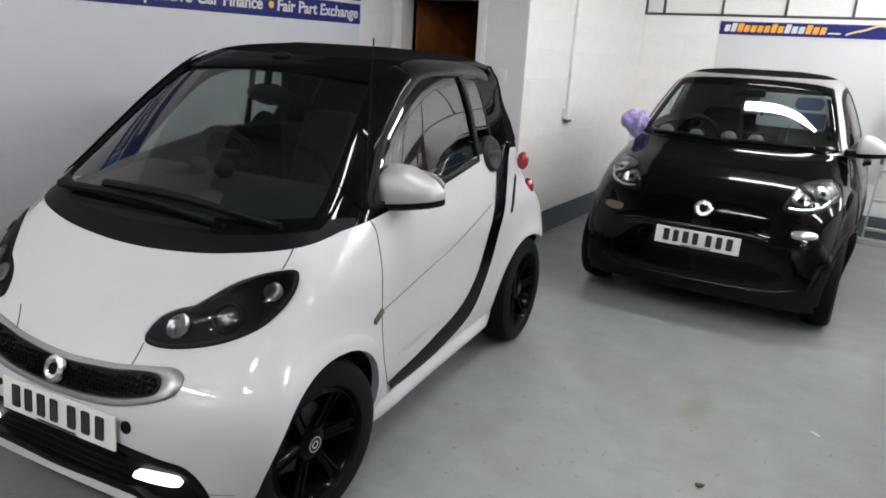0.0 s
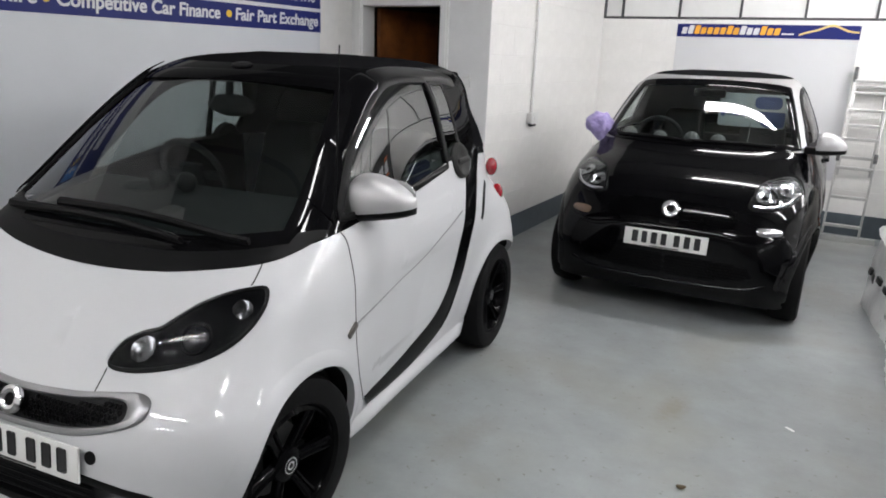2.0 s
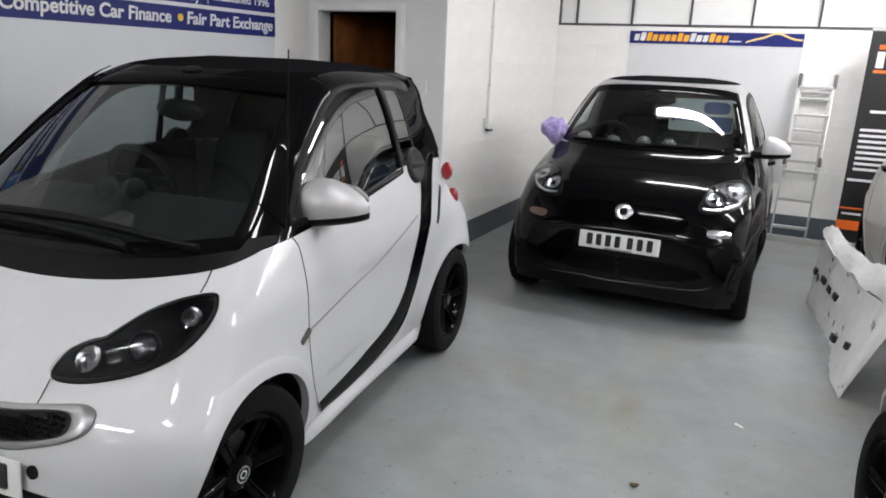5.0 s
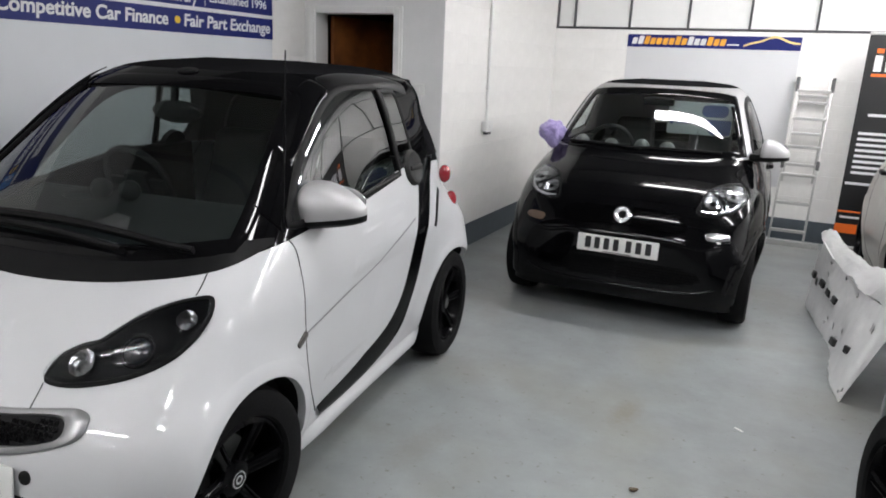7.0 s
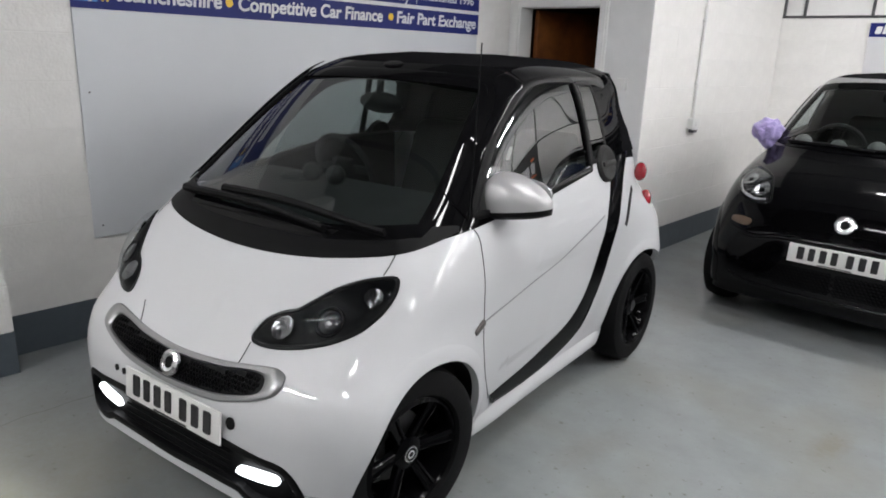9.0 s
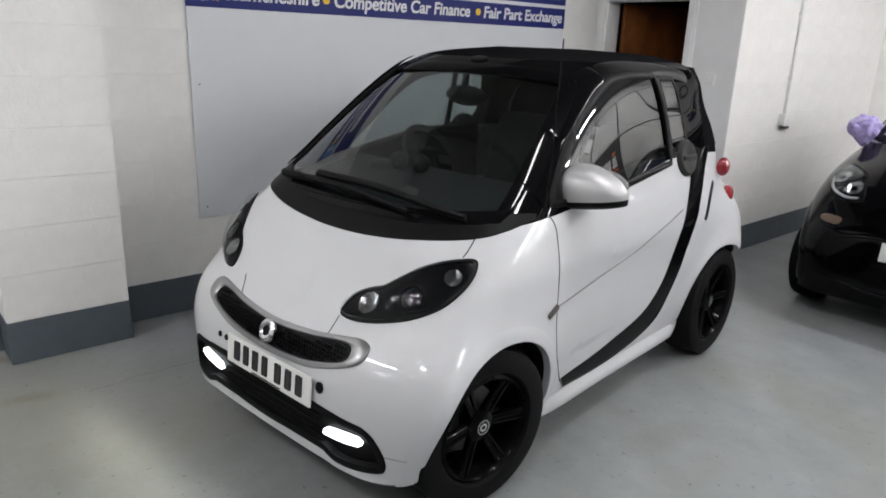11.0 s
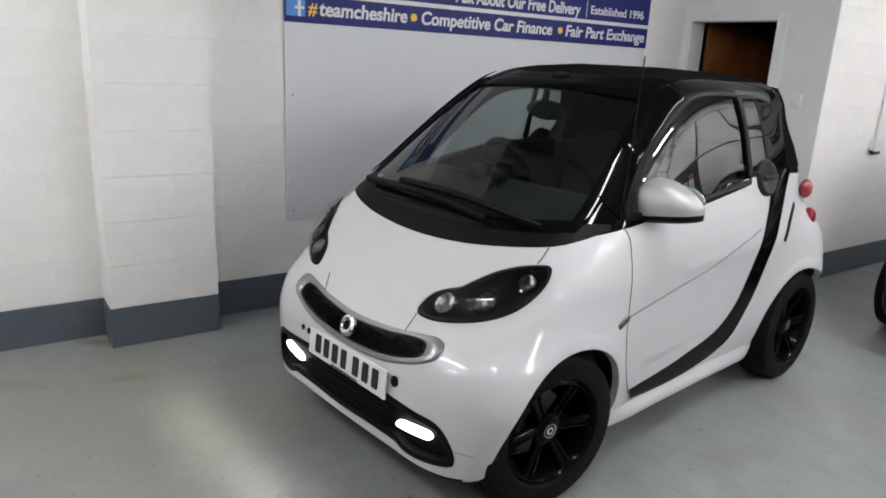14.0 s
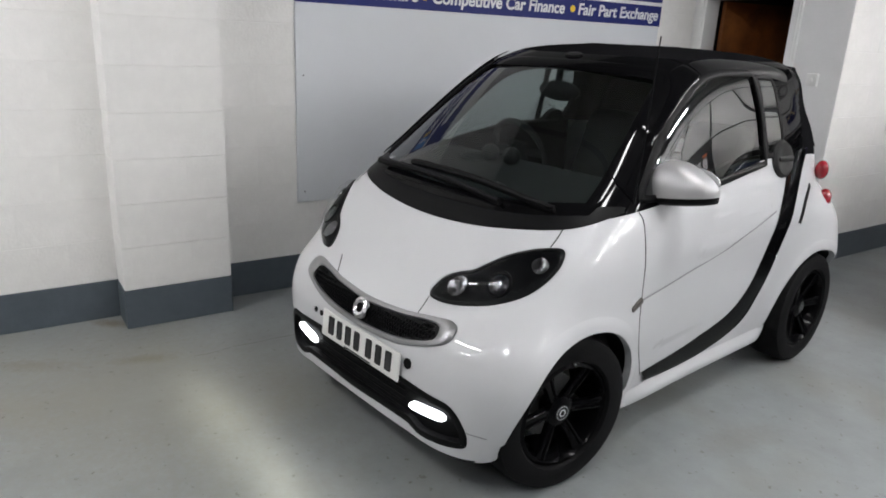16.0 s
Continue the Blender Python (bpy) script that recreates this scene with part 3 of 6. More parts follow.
def block_mesh(w, h, dep):
    key = (round(w, 3), round(h, 3), dep)
    if key not in BLOCK:
        bm = box(-w / 2, w / 2, -dep / 2, dep / 2, -h / 2, h / 2)
        bmesh.ops.bevel(bm, geom=[e for e in bm.edges if all(v.co.y < 0 for v in e.verts) and abs(e.verts[0].co.z - e.verts[1].co.z) < 1e-4], offset=0.0015, segments=1, affect="EDGES")
        me = bpy.data.meshes.new("block")
        bm.to_mesh(me)
        bm.free()
        me.materials.append(M_WALL)
        BLOCK[key] = me
    return BLOCK[key]


def lay_blocks(parent, origin, along, out, length, z0, z1, holes=(), proud=0.0022, course=0.2315, run=0.45, start=0.0):
    """Blocks over a wall face; along and out are unit vectors of the face; joints stay open by 4 to 6 mm."""
    a, o = Vector(along), Vector(out)
    k, z = 0, z0
    while z < z1 - 0.03:
        h = min(course, z1 - z)
        s = -start - (run / 2 if k % 2 else 0)
        while s < length - 0.01:
            l0, l1 = max(0, s), min(length, s + run)
            s += run
            if l1 - l0 < 0.03 or any(x0 < (l0 + l1) / 2 < x1 and y0 < z + h / 2 < y1 for x0, x1, y0, y1 in holes):
                continue
            ob = new("block", block_mesh(l1 - l0 - 0.0003, h - 0.0035, 0.012))
            j = random.uniform(-0.0004, 0.0002)
            p = Vector(origin) + a * (l0 + l1) / 2 + o * (proud - 0.006 + j) + Vector((0, 0, z + h / 2))
            ob.matrix_basis = Matrix((( a.x, -o.x, 0, p.x), (a.y, -o.y, 0, p.y), (0, 0, 1, p.z), (0, 0, 0, 1)))
            ob.parent = parent
        z += course
        k += 1


# ceiling purlins and fluorescent battens
for y in (-6.8, -5.6, -4.4, -3.2, -2.0, -0.8, 0.4, 1.6, 2.8, 4.0, 5.2, 6.4, 7.4):
    tagged(part("purlin", box(0, RX, y - 0.03, y + 0.03, CZ - 0.06, CZ), M_STEEL_DARK, smooth=False), "dark steel purlin under the ceiling sheets", "purlin", group="ceiling purlins", kind="structure")


def batten(x, y, turn=0, length=1.8):
    t = thing("ceiling_light", "unseen white ceiling batten with a glowing diffuser", "ceiling light", pose(x, y, CZ - 0.12, 0, 0, turn), group="ceiling battens")
    part("housing", box(-length / 2, length / 2, -0.09, 0.09, 0.0, 0.06, bevel=0.008), M_WHITE_GLOSS, t)
    part("diffuser", box(-length / 2 + 0.03, length / 2 - 0.03, -0.06, 0.06, -0.06, 0.002, bevel=0.02, seg=3), M_TUBE, t, "glowing opal diffuser")
    for sx in (-1, 1):
        part("cap", box(sx * (length / 2 - 0.014) - 0.014, sx * (length / 2 - 0.014) + 0.014, -0.064, 0.064, -0.064, 0.002, bevel=0.004), M_PLASTIC_W, t)
    part("hanger", box(-0.02, 0.02, -0.02, 0.02, 0.055, 0.12), M_STEEL_DARK, t)


# all out of view; streaks place some, (4.9, 6.5) and others are added fill
for lx, ly, ll in ((2.95, 2.05, 1.0), (6.3, 1.7, 1.6), (3.45, 5.45, 1.7), (6.3, 5.5, 1.8), (3.6, -0.5, 0.65), (1.2, -1.4, 1.8), (1.3, -3.4, 1.1), (6.9, 7.15, 1.8), (5.85, 4.0, 1.9), (4.9, 6.5, 0.8)):
    batten(lx, ly, 0, ll)

# window band over the back wall
win = thing("window_1", "row of white panes in thin dark metal frames", "window", kind="structure")
part("sill_rail", box(SX, RX, BY - 0.012, BY + 0.05, 2.045, 2.068, bevel=0.003), M_STEEL_DARK, win, "thin dark grey metal bar")
part("head_rail", box(SX, RX, BY - 0.012, BY + 0.05, 2.93, 2.95, bevel=0.003), M_STEEL_DARK, win)
xs = [SX + 0.012, 1.52, 2.12, 2.72, 3.31, 3.91, 4.5, 5.1, 5.7, 6.3, 6.9, 7.5, 8.1]
for x in xs:
    part("mullion", box(x - 0.011, x + 0.011, BY - 0.01, BY + 0.04, 2.068, 2.93, bevel=0.003), M_STEEL_DARK, win)
for x0, x1 in zip(xs, xs[1:]):
    part("pane", box(x0 + 0.011, x1 - 0.011, BY + 0.02, BY + 0.03, 2.068, 2.93), M_WHITE_GLOSS, win, smooth=False)

# ============ cars ============
class Shape:
    """A car body as a stack of rounded outlines: front and rear ends, half width and squareness against height; x forward, y left."""

    def __init__(self, front, rear, half, square, crown, belt, low, top, bulges=(), lean=((0, 0), (2, 0)), flares=()):
        self.flares = flares
        self.lean = spline(lean)
        self.f, self.r, self.w, self.p, self.q = spline(front), spline(rear), spline(half), spline(square), spline(crown)
        self.belt, self.low, self.top, self.bulges = spline(belt), low, top, bulges
        # directions spaced evenly along the outline at hip height
        fine = 4000
        pts = [self.ring(math.pi * i / fine, 0.6) for i in range(fine + 1)]
        run = [0.0]
        for a, b in zip(pts, pts[1:]):
            run.append(run[-1] + (b - a).length)
        half_n, k, self.angles = 210, 0, []
        for i in range(half_n + 1):
            while k < fine and run[k] < run[-1] * i / half_n:
                k += 1
            self.angles.append((math.pi * k / fine, i / half_n))
        self.angles += [(2 * math.pi - a, f) for a, f in self.angles[-2:0:-1]]

    def shift(self, v, z):
        """The nose is not quite symmetric: its far flank stands in or out by twice the lean."""
        d = self.lean(z)
        return v + d - d * max(-1, min(1, v / 0.3))

    def swell(self, u, z):
        out = sum(k * math.exp(-((u - a) / b) ** 2 - ((z - c) / d) ** 2) for a, b, c, d, k in self.bulges)
        for a, c, fore, aft, h, k, wide in self.flares:
            rim = math.hypot((u - a) / (fore if u > a else aft), max(0, z - c) / h)
            out += k * math.exp(-(max(0, rim - 1) / wide) ** 2) * min(1, max(0, (z - 0.2) / 0.1))
        return out

    def ring(self, th, z):
        f, r, w, p, q = self.f(z), self.r(z), self.w(z), self.p(z), self.q(z)
        c, s = math.cos(th), math.sin(th)
        u = (f + r) / 2 + (f - r) / 2 * math.copysign(abs(c) ** (2 / p), c)
        v = w * math.copysign(abs(s) ** (2 / q), s)
        return Vector((u, self.shift(v + math.copysign(min(1, abs(v) / 0.4), v) * self.swell(u, z), z), z))

    def side(self, sign=1):
        def s(u, z):
            f, r, w, p, q = self.f(z), self.r(z), self.w(z), self.p(z), self.q(z)
            k = min(1, abs((u - (f + r) / 2) / ((f - r) / 2)))
            return Vector((u, self.shift(sign * (w * (1 - k**p) ** (1 / q) + self.swell(u, z)), z), z))
        return s

    def front(self, v, z):
        f, r, w, p, q = self.f(z), self.r(z), self.w(z), self.p(z), self.q(z)
        v0 = v
        for _ in range(4):
            u = (f + r) / 2 + (f - r) / 2 * (1 - min(0.999, abs(v0 / w)) ** q) ** (1 / p)
            v0 = v - math.copysign(min(1, abs(v) / 0.4), v) * self.swell(u, z)
        return Vector((u, self.shift(v, z), z))

    def shell(self, lo, hi, rows, cut=None, ease=1.0, cap=False):
        bm = bmesh.new()
        grid = []
        n = len(self.angles)
        for j in range(rows + 1):
            s = j / rows
            s = 1 - (1 - s) ** ease
            ring = []
            for th, fr in self.angles:
                a, b = lo(fr), hi(fr)
                ring.append(bm.verts.new(self.ring(th, a + (b - a) * s)))
            grid.append(ring)
        for a, b in zip(grid, grid[1:]):
            for i in range(n):
                q = (a[i], a[(i + 1) % n], b[(i + 1) % n], b[i])
                if cut is None or not cut(sum((v.co for v in q), Vector()) / 4):
                    bm.faces.new(q)
        if cap:
            bm.faces.new(grid[-1])
        bmesh.ops.delete(bm, geom=[v for v in bm.verts if not v.link_faces], context="VERTS")
        return bm


def arc_ring(u, z, r0, r1, a0, a1, n=40):
    """Outer and inner points of an arch, as a closed outline pair."""
    out = [Vector((u + r1 * math.cos(radians(a0 + (a1 - a0) * i / n)), z + r1 * math.sin(radians(a0 + (a1 - a0) * i / n)))) for i in range(n + 1)]
    inn = [Vector((u + r0 * math.cos(radians(a0 + (a1 - a0) * i / n)), z + r0 * math.sin(radians(a0 + (a1 - a0) * i / n)))) for i in range(n + 1)]
    return out, inn


def arc_line(u, z, fore, aft, rise, grow, a0, a1, n=44):
    """An arch line about a wheel, with its own reach forwards, backwards and upwards."""
    out = []
    for i in range(n + 1):
        a = radians(a0 + (a1 - a0) * i / n)
        c, k = math.cos(a), math.sin(a)
        if k < 0:
            c = math.copysign(1, c)
        out.append(Vector((u + c * ((fore if c > 0 else aft) + grow), z + k * (rise + grow))))
    return out


def open_band(surf, outer, inner, off=0.004, depth=0.03, bulge=0.004):
    bm = bmesh.new()
    rows = []
    for a, b in zip(outer, inner):
        r = []
        for w, h in ((0, -0.002), (0.0, off * 0.3), (0.3, off + bulge * 0.7), (0.7, off + bulge), (1.0, off * 0.6), (1.0, off - depth)):
            q = a * (1 - w) + b * w
            p, n = normal_on(surf, q[0], q[1])
            r.append(bm.verts.new(p + outward(p, n, MID) * h))
        rows.append(r)
    for a, b in zip(rows, rows[1:]):
        for k in range(5):
            bm.faces.new((a[k], a[k + 1], b[k + 1], b[k]))
    return bm


def wheel(parent, u, v, r, width, rim_r, sign, spokes=6, turn=0.0, tilt=0.0):
    """Tyre, alloy with paired spokes, hub cap and brake disc; the outer face looks along sign * y."""
    w = width / 2
    holder = new("wheel")
    holder.empty_display_size = 0.05
    holder.parent = parent
    holder.matrix_basis = pose(u, v, r, 0, 0, turn) @ pose(0, 0, 0, 0, tilt, 0)
    prof = [(rim_r, -w * 0.8), (rim_r + 0.012, -w), (r - 0.035, -w * 1.03), (r - 0.012, -w * 0.9), (r - 0.002, -w * 0.55), (r, 0), (r - 0.002, w * 0.55), (r - 0.012, w * 0.9), (r - 0.035, w * 1.03), (rim_r + 0.012, w), (rim_r, w * 0.8)]
    part("tyre", lathe(prof, 72, "y", closed=True), M_RUBBER, holder)
    o = sign * w
    prof = [(rim_r + 0.004, o * 0.86), (rim_r - 0.012, o * 0.95), (rim_r - 0.02, o * 0.8), (rim_r - 0.03, o * 0.0), (rim_r - 0.03, -o * 0.8), (rim_r + 0.004, -o * 0.8)]
    part("rim", lathe(prof, 64, "y", closed=True), M_RIM, holder)
    for k in range(spokes):
        m = Matrix.Rotation(2 * math.pi * (k + 0.5) / spokes, 4, "Y")
        bm = bmesh.new()
        rows = []
        for i in range(9):
            t = i / 8
            rad = 0.045 + (rim_r - 0.014 - 0.045) * t
            dep = o * (0.55 + 0.30 * t)
            half = 0.019 + 0.003 * t + 0.010 * max(0, t - 0.6)
            dip = 0.004 * min(1, 3 * t)
            row = []
            for dx, dy in ((-1, -0.022), (-1, -0.002), (-0.85, 0.002), (-0.45, 0.004), (-0.3, -dip), (0.3, -dip), (0.45, 0.004), (0.85, 0.002), (1, -0.002), (1, -0.022)):
                row.append(bm.verts.new(m @ Vector((half * dx, dep + dy * sign, rad))))
            rows.append(row)
        for p, q in zip(rows, rows[1:]):
            for i in range(10):
                bm.faces.new((p[i], p[(i + 1) % 10], q[(i + 1) % 10], q[i]))
        part("spoke", bm, M_RIM, holder)
    part("hub", lathe([(0.0, o * 0.5), (0.062, o * 0.5), (0.058, o * 0.62), (0.034, o * 0.72), (0.0, o * 0.72)], 32, "y"), M_RIM, holder)
    cap = part("hub_cap", lathe([(0.0, o * 0.74), (0.029, o * 0.74), (0.03, o * 0.70), (0.0, o * 0.70)], 32, "y"), M_BLACK_TRIM, holder)
    for ra, rb in ((0.0245, 0.0275), (0.009, 0.015)):
        part("hub_ring", lathe([(ra, o * 0.735), (ra, o * 0.76), (rb, o * 0.76), (rb, o * 0.735)], 28, "y", closed=True), M_CHROME, cap)
    for k in range(3):
        a = 2.2 + 2 * math.pi * k / 3
        bm = lathe([(0.0, o * 0.63), (0.006, o * 0.63), (0.006, o * 0.58), (0.0, o * 0.58)], 8, "y")
        bmesh.ops.translate(bm, verts=bm.verts, vec=(0.044 * math.cos(a), 0, 0.044 * math.sin(a)))
        part("wheel_bolt", bm, M_CHROME, holder)
    part("brake_disc", lathe([(0.05, -o * 0.1), (0.125, -o * 0.1), (0.125, -o * 0.25), (0.05, -o * 0.25)], 48, "y", closed=True), M_DISC, holder)
    part("caliper", box(0.06, 0.13, min(-o * 0.4, o * 0.15), max(-o * 0.4, o * 0.15), -0.06, 0.06, bevel=0.012), M_DISC, holder)


def honeycomb(S, outline, pitch, off, skip=0.0):
    """Small raised hexagon rings over the nose, inside an outline."""
    bm = bmesh.new()
    vs, zs = [p[0] for p in outline], [p[1] for p in outline]
    rows = int((max(zs) - min(zs)) / (pitch * 0.78)) + 1
    cols = int(max(vs) / pitch) + 2
    for r in range(rows):
        for c in range(-cols, cols + 1):
            v, z = (c + 0.5 * (r % 2)) * pitch, min(zs) + (r + 0.5) * pitch * 0.78
            if abs(v) > skip and inside(outline, v, z):
                p, n = normal_on(S.front, v, z)
                n = outward(p, n, MID)
                m = Matrix.Translation(p + n * off) @ n.to_track_quat("Z", "Y").to_matrix().to_4x4()
                ring = [bm.verts.new(m @ Vector((q * math.cos(k * math.pi / 3), q * math.sin(k * math.pi / 3), h))) for q, h in ((pitch * 0.53, 0.0), (pitch * 0.375, pitch * 0.25)) for k in range(6)]
                for k in range(6):
                    bm.faces.new((ring[k], ring[(k + 1) % 6], ring[6 + (k + 1) % 6], ring[6 + k]))
    return bm


def number_plate(surf_point, normal_yaw, tilt, parent):
    """White plate with dark bars in place of characters."""
    m = Matrix.Translation(surf_point) @ pose(0, 0, 0, 0, tilt, normal_yaw)
    bm = box(-0.003, 0.005, -0.26, 0.26, -0.0555, 0.0555, bevel=0.003)
    bm.transform(m)
    pl = part("number_plate", bm, M_PLATE, parent, "white plate with dark characters")
    y = 0.215
    for gap, w in ((0.006, 0.038), (0.068, 0.034), (0.128, 0.036), (0.190, 0.034), (0.270, 0.036), (0.333, 0.036), (0.395, 0.036)):
        bm = box(0.0045, 0.007, -y + gap, -y + gap + w, -0.034, 0.041, bevel=0.004, seg=1)
        bm.transform(m)
        part("bar", bm, M_INK, pl)
    bm = box(0.0045, 0.0065, -0.09, 0.09, -0.052, -0.046)
    bm.transform(m)
    part("bar", bm, M_INK, pl)
    return pl


def badge(surf_point, tilt, parent, r=0.043):
    """Plain chrome ring badge."""
    h = new("badge")
    h.parent = parent
    h.empty_display_size = 0.03
    h.matrix_basis = Matrix.Translation(surf_point) @ pose(0, 0, 0, 0, tilt, 0)
    part("badge_ring", lathe([(r * 0.42, -0.004), (r * 0.45, 0.008), (r * 0.7, 0.012), (r * 0.96, 0.007), (r, -0.004)], 40, "x", closed=True), M_CHROME, h)
    part("badge_centre", lathe([(0.0, -0.004), (r * 0.42, -0.004), (r * 0.42, 0.002), (0.0, 0.002)], 24, "x"), M_BLACK_TRIM, h)
    part("badge_spike", box(-0.002, 0.012, r * 0.5, r * 1.12, -r * 0.22, r * 0.22, bevel=0.004), M_CHROME, h)


def mirror_head(parent, u, v0, v1, z, sign, mat, deep=0.11, tall=0.135, rise=0.035):
    """A door mirror from its inner end v0 to its tip v1: painted cap over a black lower shell, mirror glass behind, on a short arm."""
    h = new("door_mirror")
    h.parent = parent
    h.empty_display_size = 0.05
    h.matrix_basis = pose(u, 0, z)
    n, m = 26, 32
    tops = spline([(0.0, 0.68), (0.06, 0.86), (0.18, 0.98), (0.42, 0.92), (0.68, 0.70), (0.88, 0.44), (1.0, 0.20)])
    fore = spline([(0.0, 0.72), (0.1, 0.93), (0.35, 1.0), (0.7, 0.86), (0.92, 0.55), (1.0, 0.22)])

    def shell(a0, a1, grow):
        bm = bmesh.new()
        rows = []
        for i in range(n + 1):
            t = i / n
            v = v0 + (v1 - v0) * t
            edge = rise * t
            row = []
            for k in range(m + 1):
                a = a0 + (a1 - a0) * k / m
                c, q = math.cos(a), math.sin(a)
                x = math.copysign(abs(c) ** 0.75, c) * deep * fore(t) * (1.0 if c > 0 else 0.32)
                y = math.copysign(abs(q) ** 0.72, q) * (tall * tops(t) if q > 0 else 0.036 * (0.55 + 0.45 * fore(t)))
                row.append(bm.verts.new((x * grow, sign * v, edge + y)))
            rows.append(row)
        for a, b in zip(rows, rows[1:]):
            for k in range(m):
                bm.faces.new((a[k], a[k + 1], b[k + 1], b[k]))
        bm.faces.new(rows[0])
        bm.faces.new(rows[-1])
        return bm

    part("mirror_cap", shell(0, math.pi, 1.0), mat, h, "silver painted mirror cap")
    part("mirror_base", shell(math.pi, 2 * math.pi, 1.01), M_BLACK_TRIM, h)
    ys = sorted((sign * (v0 - 0.07), sign * (v0 + 0.08)))
    part("mirror_arm", box(-0.05, 0.045, ys[0], ys[1], -0.034, 0.014, bevel=0.015), M_BLACK_TRIM, h)
    bm = lathe([(0.0, -0.004), (1.0, -0.004), (1.0, 0.004), (0.0, 0.004)], 28, "x")
    bm.transform(Matrix.Translation((-deep * 0.33, sign * (v0 + v1) / 2, rise * 0.5 + tall * 0.4)) @ Matrix.Diagonal((1, (v1 - v0) * 0.42, tall * 0.38, 1)))
    part("mirror_glass", bm, M_CHROME, h)


def seat(parent, u, v):
    h = new("seat")
    h.parent = parent
    h.empty_display_size = 0.1
    h.matrix_basis = pose(u, v, 0.42)
    part("cushion", box(-0.22, 0.26, -0.23, 0.23, -0.08, 0.08, bevel=0.05, seg=3), M_SEAT, h)
    bm = box(-0.07, 0.06, -0.23, 0.23, 0.0, 0.80, bevel=0.055, seg=4)
    for q in bm.verts:
        k = max(0, q.co.z - 0.45) / 0.35
        q.co.y *= 1 - 0.35 * k
        q.co.x -= 0.26 + 0.26 * q.co.z
    part("backrest", bm, M_SEAT, h)


def interior(car, dash_u, dash_z, wheel_v, wheel_u, wheel_z, half=0.6, seat_u=-0.15, bottom=0.24, pods=(), pod_size=0.042, pod_paint=None):
    h = new("cabin")
    h.parent = car
    h.empty_display_size = 0.1
    part("cabin_floor", box(-1.0, dash_u + 0.25, -half - 0.04, half + 0.04, bottom, bottom + 0.04), M_DASH, h)
    bm = box(dash_u - 0.22, dash_u + 0.22, -half, half, dash_z - 0.32, dash_z, bevel=0.05, seg=3)
    for q in bm.verts:
        if q.co.z > dash_z - 0.1:
            q.co.z += 0.2 * (dash_u - q.co.x)
    part("dashboard", bm, M_DASH, h)
    for u, v, z in pods:
        bm = bmesh.new()
        bmesh.ops.create_uvsphere(bm, u_segments=20, v_segments=12, radius=pod_size)
        bmesh.ops.translate(bm, verts=bm.verts, vec=(u, v, z))
        part("dial_pod", bm, pod_paint or M_POD, h)
    bm = bmesh.new()
    bmesh.ops.create_uvsphere(bm, u_segments=24, v_segments=12, radius=0.1)
    bmesh.ops.scale(bm, vec=(0.8, 1.3, 0.45), verts=bm.verts)
    bmesh.ops.translate(bm, verts=bm.verts, vec=(dash_u - 0.14, wheel_v, dash_z))
    part("binnacle", bm, M_DASH, h)
    bm = bmesh.new()
    n, k = 40, 10
    ring = [[bm.verts.new(((0.016 * math.sin(2 * math.pi * j / k)), (0.162 + 0.016 * math.cos(2 * math.pi * j / k)) * math.cos(2 * math.pi * i / n), (0.162 + 0.016 * math.cos(2 * math.pi * j / k)) * math.sin(2 * math.pi * i / n))) for j in range(k)] for i in range(n)]
    for i in range(n):
        for j in range(k):
            bm.faces.new((ring[i][j], ring[(i + 1) % n][j], ring[(i + 1) % n][(j + 1) % k], ring[i][(j + 1) % k]))
    for a in (0, 180, 270):
        c, s = math.cos(radians(a)), math.sin(radians(a))
        box(-0.008, 0.008, min(0, 0.15 * c) - 0.018, max(0, 0.15 * c) + 0.018, min(0, 0.15 * s) - 0.018, max(0, 0.15 * s) + 0.018, bm=bm)
    box(-0.02, 0.02, -0.06, 0.06, -0.06, 0.05, bevel=0.015, bm=bm)
    sw = part("steering_wheel", bm, M_POD, h)
    sw.matrix_basis = pose(wheel_u, wheel_v, wheel_z, 0, 24, 0)
    for v in (-0.32, 0.32):
        seat(h, seat_u, v)
    part("roll_bar", tube([(-0.62, -half + 0.05, 0.5), (-0.66, -half + 0.07, 1.1), (-0.66, 0, 1.16), (-0.66, half - 0.07, 1.1), (-0.62, half - 0.05, 0.5)], 0.04, 10), M_SEAT, h)
    part("bulkhead", box(-0.80, -0.72, -half, half, bottom, 1.02, bevel=0.02), M_SEAT, h)
    return h


